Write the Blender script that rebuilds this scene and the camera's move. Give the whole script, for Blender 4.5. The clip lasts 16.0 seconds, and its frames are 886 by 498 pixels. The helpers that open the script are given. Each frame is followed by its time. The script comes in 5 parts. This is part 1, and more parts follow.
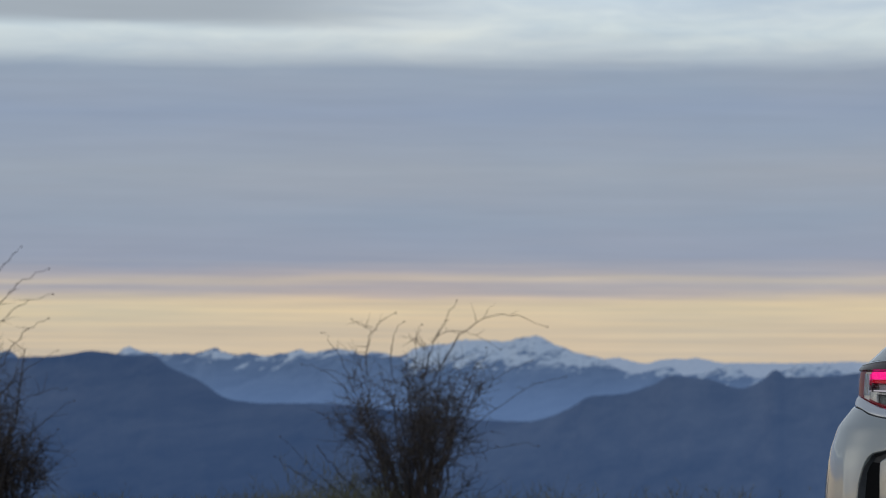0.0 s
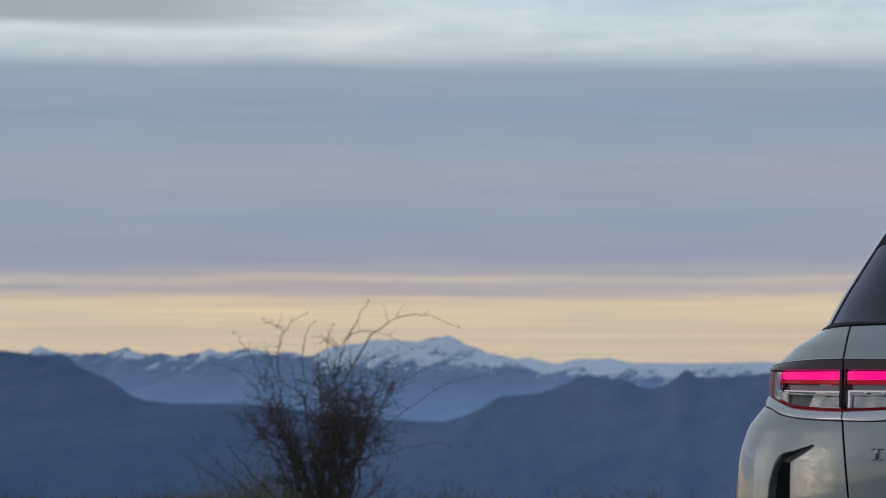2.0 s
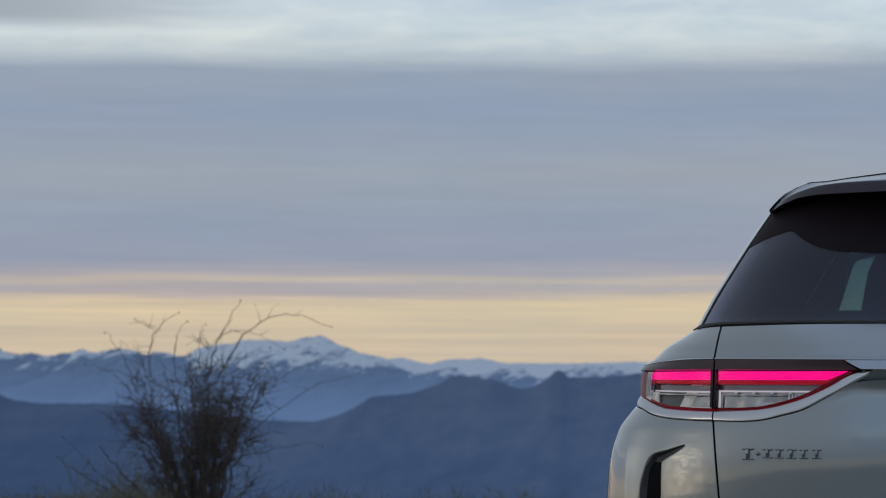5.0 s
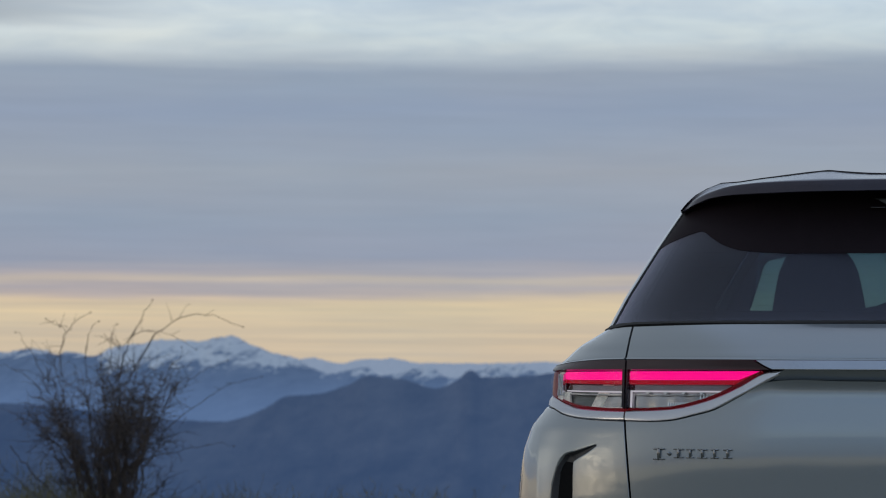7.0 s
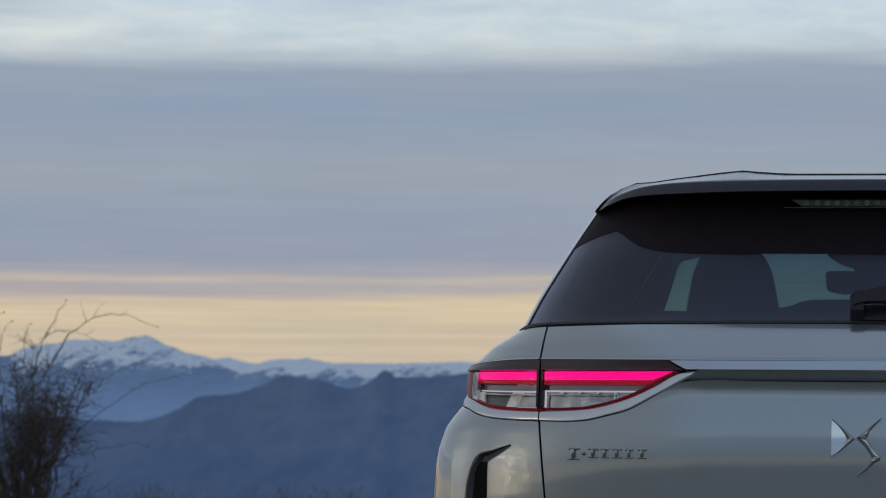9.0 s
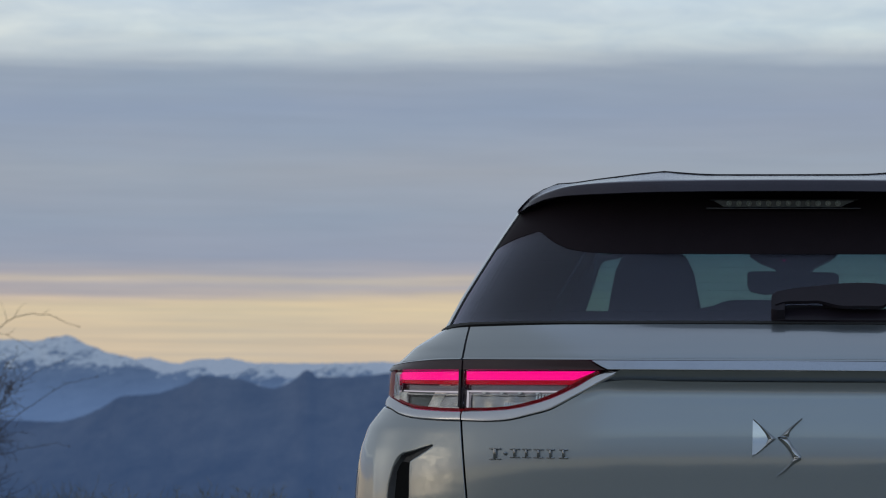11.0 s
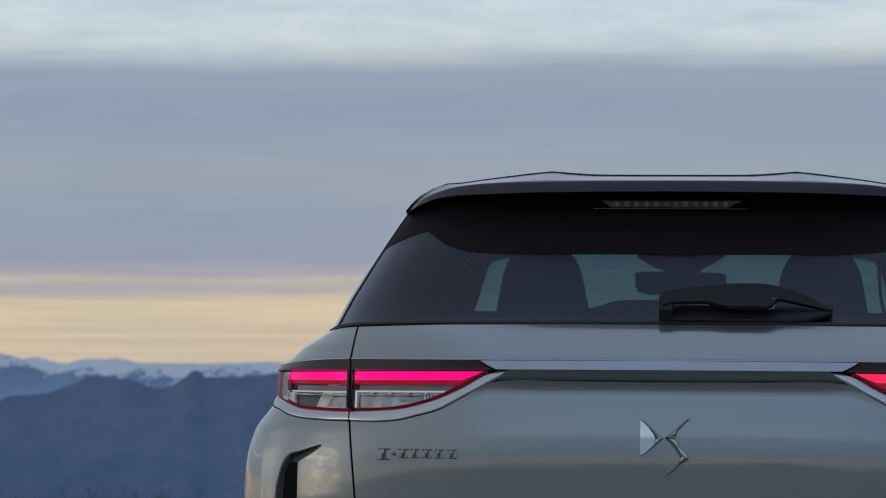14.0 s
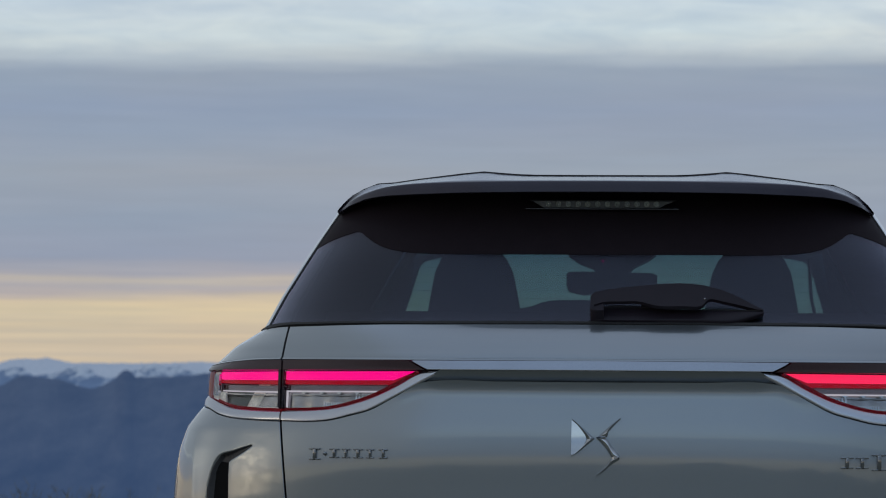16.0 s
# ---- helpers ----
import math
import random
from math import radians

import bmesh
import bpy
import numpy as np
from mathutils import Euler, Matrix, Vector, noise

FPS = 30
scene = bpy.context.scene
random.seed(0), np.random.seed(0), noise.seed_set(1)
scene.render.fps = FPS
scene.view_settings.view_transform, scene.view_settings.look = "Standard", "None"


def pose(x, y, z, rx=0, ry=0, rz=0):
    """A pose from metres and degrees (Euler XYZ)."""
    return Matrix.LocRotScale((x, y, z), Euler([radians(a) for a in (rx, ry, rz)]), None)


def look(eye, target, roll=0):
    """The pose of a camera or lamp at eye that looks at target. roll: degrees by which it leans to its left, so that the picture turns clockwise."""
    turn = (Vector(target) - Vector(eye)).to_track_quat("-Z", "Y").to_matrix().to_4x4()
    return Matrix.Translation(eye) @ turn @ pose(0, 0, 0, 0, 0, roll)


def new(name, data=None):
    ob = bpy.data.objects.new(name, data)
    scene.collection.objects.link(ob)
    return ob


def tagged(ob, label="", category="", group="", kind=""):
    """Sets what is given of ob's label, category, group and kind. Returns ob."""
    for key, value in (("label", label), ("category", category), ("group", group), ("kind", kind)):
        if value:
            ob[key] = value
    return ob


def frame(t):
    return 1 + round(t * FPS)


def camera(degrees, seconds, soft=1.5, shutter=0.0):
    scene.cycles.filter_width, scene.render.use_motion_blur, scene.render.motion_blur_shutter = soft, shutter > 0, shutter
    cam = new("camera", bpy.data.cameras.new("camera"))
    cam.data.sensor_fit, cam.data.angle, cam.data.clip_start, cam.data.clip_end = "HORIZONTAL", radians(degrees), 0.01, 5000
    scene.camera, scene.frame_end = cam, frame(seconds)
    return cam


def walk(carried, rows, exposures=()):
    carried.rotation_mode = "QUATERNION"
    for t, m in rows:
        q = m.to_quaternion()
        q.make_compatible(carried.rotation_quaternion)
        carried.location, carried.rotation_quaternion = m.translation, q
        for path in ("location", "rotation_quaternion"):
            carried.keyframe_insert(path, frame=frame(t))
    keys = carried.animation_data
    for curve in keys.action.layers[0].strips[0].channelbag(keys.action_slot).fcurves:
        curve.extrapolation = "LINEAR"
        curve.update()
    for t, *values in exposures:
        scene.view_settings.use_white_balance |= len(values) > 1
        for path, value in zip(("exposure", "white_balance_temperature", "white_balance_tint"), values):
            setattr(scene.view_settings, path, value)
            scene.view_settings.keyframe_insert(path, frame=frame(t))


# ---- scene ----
# ---- camera: a tripod pan through about eleven degrees ----
cam = camera(15.14, 16.0, soft=1.1)
EYE, TILT, LEAN = (0.1526, -6.778, 1.05), 2.515, -0.42
YAW = [(0.0, 15.03), (0.5, 14.68), (1.0, 14.279), (1.5, 13.905), (2.0, 13.514), (2.5, 13.158), (3.0, 12.803), (3.5, 12.437),
       (4.0, 12.05), (6.5, 10.204), (7.0, 9.807), (7.5, 9.467), (8.0, 9.079), (8.5, 8.73), (9.0, 8.341), (11.5, 6.662),
       (12.0, 6.313), (12.5, 6.022), (13.0, 5.712), (13.5, 5.412), (14.0, 5.084), (14.5, 4.794), (15.0, 4.466),
       (15.5, 4.196), (16.0, 3.906)]
walk(cam, [(t, pose(*EYE, 0, LEAN, 0) @ pose(0, 0, 0, 90 + TILT, 0, yaw)) for t, yaw in YAW])

cam.data.dof.use_dof, cam.data.dof.focus_distance, cam.data.dof.aperture_fstop = True, 6.9, 15.0


def srgb(r, g, b):
    return tuple(((c / 255 + 0.055) / 1.055) ** 2.4 if c > 10 else c / 255 / 12.92 for c in (r, g, b)) + (1.0,)


# ---- world: banded evening overcast, warm near the horizon ----
def nodes_of(tree):
    tree.nodes.clear()
    def n(kind, **kw):
        node = tree.nodes.new(kind)
        for k, v in kw.items():
            if k.startswith("in_"):
                key = k[3:]
                node.inputs[int(key) if key.isdigit() else key.replace("_", " ")].default_value = v
            else:
                setattr(node, k, v)
        return node
    def l(a, b):
        tree.links.new(a, b)
    return n, l


world = bpy.data.worlds.new("evening_sky")
scene.world = world
world.use_nodes = True
n, l = nodes_of(world.node_tree)
coord = n("ShaderNodeTexCoord")
split = n("ShaderNodeSeparateXYZ")
l(coord.outputs["Generated"], split.inputs[0])
stretch = n("ShaderNodeVectorMath", operation="MULTIPLY")
stretch.inputs[1].default_value = (9, 9, 150)
l(coord.outputs["Generated"], stretch.inputs[0])
streaks = n("ShaderNodeTexNoise", in_Scale=1.0, in_Detail=6.0, in_Roughness=0.55)
l(stretch.outputs[0], streaks.inputs["Vector"])
wave = n("ShaderNodeMath", operation="MULTIPLY_ADD")
wave.inputs[1].default_value, wave.inputs[2].default_value = 0.0075, -0.00375
l(streaks.outputs["Fac"], wave.inputs[0])
height = n("ShaderNodeMath", operation="ADD")
tilted = n("ShaderNodeVectorMath", operation="DOT_PRODUCT")
tilted.inputs[1].default_value = (-0.0075, -0.0013, 1.0)
l(coord.outputs["Generated"], tilted.inputs[0])
l(tilted.outputs["Value"], height.inputs[0])
l(wave.outputs[0], height.inputs[1])
scaled = n("ShaderNodeMath", operation="MULTIPLY", use_clamp=True)
rear_low = n("ShaderNodeMapRange", interpolation_type="SMOOTHSTEP")
for i, v in ((1, -0.3), (2, 0.3), (3, 2.6), (4, 5.0)):
    rear_low.inputs[i].default_value = v
l(split.outputs["Y"], rear_low.inputs[0])
l(rear_low.outputs[0], scaled.inputs[1])
l(height.outputs[0], scaled.inputs[0])
ramp = n("ShaderNodeValToRGB")
BANDS = [(0.0, (199, 183, 164)), (0.01, (204, 188, 166)), (0.018, (203, 188, 165)), (0.0248, (214, 198, 168)), (0.0278, (207, 191, 167)), (0.0296, (182, 173, 171)), (0.0313, (171, 167, 172)), (0.0334, (194, 183, 171)), (0.0354, (168, 165, 172)), (0.0395, (148, 156, 174)), (0.052, (145, 157, 175)), (0.066, (153, 162, 175)), (0.084, (142, 156, 178)), (0.096, (148, 161, 178)), (0.102, (189, 199, 205)), (0.107, (203, 213, 216)), (0.116, (195, 208, 217)), (0.135, (196, 210, 221)), (0.19, (175, 189, 210))]
while len(ramp.color_ramp.elements) < len(BANDS):
    ramp.color_ramp.elements.new(0.5)
for e, (z, c) in zip(ramp.color_ramp.elements, BANDS):
    e.position, e.color = max(0.0, z * 5), srgb(*c)
l(scaled.outputs[0], ramp.inputs["Fac"])
wisps = n("ShaderNodeTexNoise", in_Scale=2.3, in_Detail=5.0, in_Roughness=0.5)
l(stretch.outputs[0], wisps.inputs["Vector"])
shade = n("ShaderNodeMapRange")
for i, v in ((1, 0.3), (2, 0.7), (3, 0.975), (4, 1.03)):
    shade.inputs[i].default_value = v
l(wisps.outputs["Fac"], shade.inputs[0])
broad_map = n("ShaderNodeVectorMath", operation="MULTIPLY")
broad_map.inputs[1].default_value = (8, 8, 40)
l(coord.outputs["Generated"], broad_map.inputs[0])
broad = n("ShaderNodeTexNoise", in_Scale=1.0, in_Detail=3.0, in_Roughness=0.5)
l(broad_map.outputs[0], broad.inputs["Vector"])
broad_rng = n("ShaderNodeMapRange")
for i, v in ((1, 0.3), (2, 0.7), (3, 0.0), (4, 1.0)):
    broad_rng.inputs[i].default_value = v
l(broad.outputs["Fac"], broad_rng.inputs[0])
tint = n("ShaderNodeMixRGB")
tint.inputs[1].default_value, tint.inputs[2].default_value = (1.035, 1.0, 0.985, 1), (0.955, 0.99, 1.02, 1)
l(broad_rng.outputs[0], tint.inputs[0])
tinted = n("ShaderNodeMixRGB", blend_type="MULTIPLY", in_Fac=1.0)
l(ramp.outputs["Color"], tinted.inputs[1])
l(tint.outputs[0], tinted.inputs[2])
# the sky behind the viewer is cooler
rear_cool = n("ShaderNodeMapRange", interpolation_type="SMOOTHSTEP")
for i, v in ((1, -0.78), (2, 0.05), (3, 1.0), (4, 0.0)):
    rear_cool.inputs[i].default_value = v
l(split.outputs["Y"], rear_cool.inputs[0])
cooled = n("ShaderNodeMixRGB", blend_type="MULTIPLY")
cooled.inputs[2].default_value = (0.865, 0.975, 1.045, 1)
l(rear_cool.outputs[0], cooled.inputs[0])
l(tinted.outputs[0], cooled.inputs[1])
# lumpy cloud in the pale band and fine strands in the sunset band
lump_map = n("ShaderNodeVectorMath", operation="MULTIPLY")
lump_map.inputs[1].default_value = (26, 26, 120)
l(coord.outputs["Generated"], lump_map.inputs[0])
lumps = n("ShaderNodeTexNoise", in_Scale=1.0, in_Detail=7.0, in_Roughness=0.6, in_Distortion=0.6)
l(lump_map.outputs[0], lumps.inputs["Vector"])
lump_rng = n("ShaderNodeMapRange")
for i, v in ((1, 0.3), (2, 0.7), (3, 0.0), (4, 1.0)):
    lump_rng.inputs[i].default_value = v
l(lumps.outputs["Fac"], lump_rng.inputs[0])
lump_tint = n("ShaderNodeMixRGB")
lump_tint.inputs[1].default_value, lump_tint.inputs[2].default_value = (0.87, 0.91, 0.965, 1), (1.14, 1.12, 1.07, 1)
l(lump_rng.outputs[0], lump_tint.inputs[0])
high_part = n("ShaderNodeMapRange", interpolation_type="SMOOTHSTEP")
for i, v in ((1, 0.090), (2, 0.108), (3, 0.12), (4, 1.0)):
    high_part.inputs[i].default_value = v
l(split.outputs["Z"], high_part.inputs[0])
lumped = n("ShaderNodeMixRGB", blend_type="MULTIPLY")
l(high_part.outputs[0], lumped.inputs[0])
l(cooled.outputs[0], lumped.inputs[1])
l(lump_tint.outputs[0], lumped.inputs[2])
strand_map = n("ShaderNodeVectorMath", operation="MULTIPLY")
strand_map.inputs[1].default_value = (13, 13, 620)
l(coord.outputs["Generated"], strand_map.inputs[0])
strands = n("ShaderNodeTexNoise", in_Scale=1.0, in_Detail=5.0, in_Roughness=0.6)
l(strand_map.outputs[0], strands.inputs["Vector"])
strand_rng = n("ShaderNodeMapRange")
for i, v in ((1, 0.3), (2, 0.7), (3, 0.0), (4, 1.0)):
    strand_rng.inputs[i].default_value = v
l(strands.outputs["Fac"], strand_rng.inputs[0])
strand_tint = n("ShaderNodeMixRGB")
strand_tint.inputs[1].default_value, strand_tint.inputs[2].default_value = (0.86, 0.89, 0.95, 1), (1.09, 1.06, 1.0, 1)
l(strand_rng.outputs[0], strand_tint.inputs[0])
low_part = n("ShaderNodeMapRange", interpolation_type="SMOOTHSTEP")
for i, v in ((1, 0.030), (2, 0.044), (3, 1.0), (4, 0.05)):
    low_part.inputs[i].default_value = v
l(split.outputs["Z"], low_part.inputs[0])
stranded = n("ShaderNodeMixRGB", blend_type="MULTIPLY")
l(low_part.outputs[0], stranded.inputs[0])
l(lumped.outputs[0], stranded.inputs[1])
l(strand_tint.outputs[0], stranded.inputs[2])
# grey added over the sunset band straight ahead, for the view through the cabin
fade_side = n("ShaderNodeMapRange", interpolation_type="SMOOTHSTEP")
for i, v in ((1, -0.118), (2, -0.05), (3, 0.0), (4, 0.8)):
    fade_side.inputs[i].default_value = v
l(split.outputs["X"], fade_side.inputs[0])
fade_high = n("ShaderNodeMapRange", interpolation_type="SMOOTHSTEP")
for i, v in ((1, 0.036), (2, 0.044), (3, 1.0), (4, 0.0)):
    fade_high.inputs[i].default_value = v
l(split.outputs["Z"], fade_high.inputs[0])
fade_ahead = n("ShaderNodeMapRange", interpolation_type="SMOOTHSTEP")
for i, v in ((1, 0.2), (2, 0.7), (3, 0.0), (4, 1.0)):
    fade_ahead.inputs[i].default_value = v
l(split.outputs["Y"], fade_ahead.inputs[0])
fade_a, fade_b = n("ShaderNodeMath", operation="MULTIPLY"), n("ShaderNodeMath", operation="MULTIPLY")
l(fade_side.outputs[0], fade_a.inputs[0])
l(fade_high.outputs[0], fade_a.inputs[1])
l(fade_a.outputs[0], fade_b.inputs[0])
l(fade_ahead.outputs[0], fade_b.inputs[1])
faded = n("ShaderNodeMixRGB")
faded.inputs[2].default_value = srgb(160, 166, 174)
l(fade_b.outputs[0], faded.inputs[0])
l(stranded.outputs[0], faded.inputs[1])
# grey cloud edge above the pale band, towards the far end of the range
side_cut = n("ShaderNodeMapRange", interpolation_type="SMOOTHSTEP")
for i, v in ((1, -0.235), (2, -0.325), (3, 0.0), (4, 1.0)):
    side_cut.inputs[i].default_value = v
l(split.outputs["X"], side_cut.inputs[0])
high_cut = n("ShaderNodeMapRange", interpolation_type="SMOOTHSTEP")
for i, v in ((1, 0.1075), (2, 0.1130), (3, 0.0), (4, 1.0)):
    high_cut.inputs[i].default_value = v
l(height.outputs[0], high_cut.inputs[0])
cloud = n("ShaderNodeMath", operation="MULTIPLY")
l(side_cut.outputs[0], cloud.inputs[0])
l(high_cut.outputs[0], cloud.inputs[1])
grey = n("ShaderNodeMixRGB")
grey.inputs[2].default_value = srgb(160, 170, 180)
l(cloud.outputs[0], grey.inputs[0])
l(faded.outputs[0], grey.inputs[1])
# the sky away from the sunset is duller
dusk = n("ShaderNodeMapRange", interpolation_type="SMOOTHSTEP")
for i, v in ((1, 0.10), (2, 0.85), (3, 1.0), (4, 0.62)):
    dusk.inputs[i].default_value = v
l(split.outputs["X"], dusk.inputs[0])
duller = n("ShaderNodeVectorMath", operation="SCALE")
l(grey.outputs[0], duller.inputs[0])
l(dusk.outputs[0], duller.inputs["Scale"])
sky_mul = n("ShaderNodeVectorMath", operation="SCALE")
l(duller.outputs[0], sky_mul.inputs[0])
l(shade.outputs[0], sky_mul.inputs["Scale"])
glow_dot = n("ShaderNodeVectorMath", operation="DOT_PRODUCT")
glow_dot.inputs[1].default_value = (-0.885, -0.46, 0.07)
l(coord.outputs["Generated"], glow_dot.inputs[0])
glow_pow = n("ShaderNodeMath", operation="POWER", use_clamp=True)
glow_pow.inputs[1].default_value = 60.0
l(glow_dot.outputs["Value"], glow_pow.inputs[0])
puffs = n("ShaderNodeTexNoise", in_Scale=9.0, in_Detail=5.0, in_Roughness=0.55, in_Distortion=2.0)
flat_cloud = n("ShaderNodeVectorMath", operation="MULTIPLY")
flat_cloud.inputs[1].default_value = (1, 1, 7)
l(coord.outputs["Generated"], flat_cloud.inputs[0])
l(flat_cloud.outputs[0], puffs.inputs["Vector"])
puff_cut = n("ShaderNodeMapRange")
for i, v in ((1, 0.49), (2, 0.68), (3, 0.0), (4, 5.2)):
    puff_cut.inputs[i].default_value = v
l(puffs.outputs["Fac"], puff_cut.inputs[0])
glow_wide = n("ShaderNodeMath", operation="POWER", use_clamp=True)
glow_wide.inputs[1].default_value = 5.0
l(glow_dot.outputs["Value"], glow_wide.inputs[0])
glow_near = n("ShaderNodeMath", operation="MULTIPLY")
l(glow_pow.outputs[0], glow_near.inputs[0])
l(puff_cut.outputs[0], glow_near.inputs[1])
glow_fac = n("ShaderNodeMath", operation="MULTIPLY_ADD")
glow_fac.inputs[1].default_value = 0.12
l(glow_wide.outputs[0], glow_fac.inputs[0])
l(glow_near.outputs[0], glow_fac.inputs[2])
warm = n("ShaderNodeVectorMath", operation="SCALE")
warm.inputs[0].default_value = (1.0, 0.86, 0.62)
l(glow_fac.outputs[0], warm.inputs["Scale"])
# unseen bright patch added to the sky for a streak on the car's corner
patch_dot = n("ShaderNodeVectorMath", operation="DOT_PRODUCT")
patch_dot.inputs[1].default_value = (-0.965, 0.24, 0.10)
l(coord.outputs["Generated"], patch_dot.inputs[0])
patch_pow = n("ShaderNodeMath", operation="POWER", use_clamp=True)
patch_pow.inputs[1].default_value = 45.0
l(patch_dot.outputs["Value"], patch_pow.inputs[0])
patch_glow = n("ShaderNodeVectorMath", operation="SCALE")
patch_glow.inputs[0].default_value = (0.60, 0.55, 0.45)
l(patch_pow.outputs[0], patch_glow.inputs["Scale"])
patch_sky = n("ShaderNodeVectorMath", operation="ADD")
l(sky_mul.outputs[0], patch_sky.inputs[0])
l(patch_glow.outputs[0], patch_sky.inputs[1])
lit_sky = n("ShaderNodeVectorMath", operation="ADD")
l(patch_sky.outputs[0], lit_sky.inputs[0])
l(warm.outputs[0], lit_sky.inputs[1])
nishita = n("ShaderNodeTexSky", sky_type="NISHITA", sun_disc=False, sun_elevation=radians(6), sun_rotation=radians(-117))
both = n("ShaderNodeMixRGB", blend_type="ADD", in_Fac=0.004)
l(lit_sky.outputs[0], both.inputs[1])
l(nishita.outputs[0], both.inputs[2])
back = n("ShaderNodeBackground", in_Strength=1.0)
l(both.outputs[0], back.inputs["Color"])
l(back.outputs[0], n("ShaderNodeOutputWorld").inputs[0])

sun = new("sun", bpy.data.lights.new("sun", "SUN"))
sun.data.energy, sun.data.angle, sun.data.color = 0.03, radians(20), (1.0, 0.84, 0.64)
sun.matrix_world = look((-60, -31, 6), (0, 0, 1))

# ---- materials ----
def material(name, color, rough=0.5, metal=0.0, coat=0.0, vary=0.12, scale=20.0, bump=0.0, fine=200.0, spec=0.5):
    m = bpy.data.materials.new(name)
    m.use_nodes = True
    n, l = nodes_of(m.node_tree)
    out, bsdf = n("ShaderNodeOutputMaterial"), n("ShaderNodeBsdfPrincipled")
    tc = n("ShaderNodeTexCoord")
    big, small = n("ShaderNodeTexNoise", in_Scale=scale, in_Detail=4.0), n("ShaderNodeTexNoise", in_Scale=fine, in_Detail=3.0)
    for t in (big, small):
        l(tc.outputs["Object"], t.inputs["Vector"])
    add = n("ShaderNodeMath", operation="ADD")
    l(big.outputs["Fac"], add.inputs[0])
    l(small.outputs["Fac"], add.inputs[1])
    rng = n("ShaderNodeMapRange")
    for i, v in ((1, 0.6), (2, 1.4), (3, 1 - vary), (4, 1 + vary)):
        rng.inputs[i].default_value = v
    l(add.outputs[0], rng.inputs[0])
    mul = n("ShaderNodeVectorMath", operation="SCALE")
    mul.inputs[0].default_value = color[:3]
    l(rng.outputs[0], mul.inputs["Scale"])
    l(mul.outputs[0], bsdf.inputs["Base Color"])
    for k, v in (("Roughness", rough), ("Metallic", metal), ("Coat Weight", coat), ("Coat Roughness", 0.05), ("Coat IOR", 1.75), ("Specular IOR Level", spec)):
        bsdf.inputs[k].default_value = v
    if bump:
        b = n("ShaderNodeBump", in_Strength=bump, in_Distance=0.01)
        l(small.outputs["Fac"], b.inputs["Height"])
        l(b.outputs[0], bsdf.inputs["Normal"])
    l(bsdf.outputs[0], out.inputs[0])
    return m


def glass(name, tint, gloss=0.02, base=0.04, steep=4.4, rim=0.9):
    m = bpy.data.materials.new(name)
    m.use_nodes = True
    n, l = nodes_of(m.node_tree)
    out, clear, shine, mix = n("ShaderNodeOutputMaterial"), n("ShaderNodeBsdfTransparent"), n("ShaderNodeBsdfGlossy", in_Roughness=gloss), n("ShaderNodeMixShader")
    edge, power, scale = n("ShaderNodeLayerWeight", in_Blend=0.5), n("ShaderNodeMath", operation="POWER"), n("ShaderNodeMath", operation="MULTIPLY_ADD")
    power.inputs[1].default_value, scale.inputs[1].default_value, scale.inputs[2].default_value = steep, rim, base
    l(edge.outputs["Facing"], power.inputs[0])
    l(power.outputs[0], scale.inputs[0])
    clear.inputs[0].default_value = (*tint, 1)
    shine.inputs[0].default_value = (0.82, 0.80, 1.0, 1)
    l(scale.outputs[0], mix.inputs[0])
    l(clear.outputs[0], mix.inputs[1])
    l(shine.outputs[0], mix.inputs[2])
    l(mix.outputs[0], out.inputs[0])
    return m


def glow(name, color, strength, streak=0.0):
    m = bpy.data.materials.new(name)
    m.use_nodes = True
    n, l = nodes_of(m.node_tree)
    out, bsdf = n("ShaderNodeOutputMaterial"), n("ShaderNodeBsdfPrincipled", in_Roughness=0.3)
    bsdf.inputs["Specular IOR Level"].default_value = 0.08
    bsdf.inputs["Base Color"].default_value = (color[0] * 0.2, color[1] * 0.2, color[2] * 0.2, 1)
    bsdf.inputs["Emission Color"].default_value = color
    bsdf.inputs["Emission Strength"].default_value = strength
    l(bsdf.outputs[0], out.inputs[0])
    return m


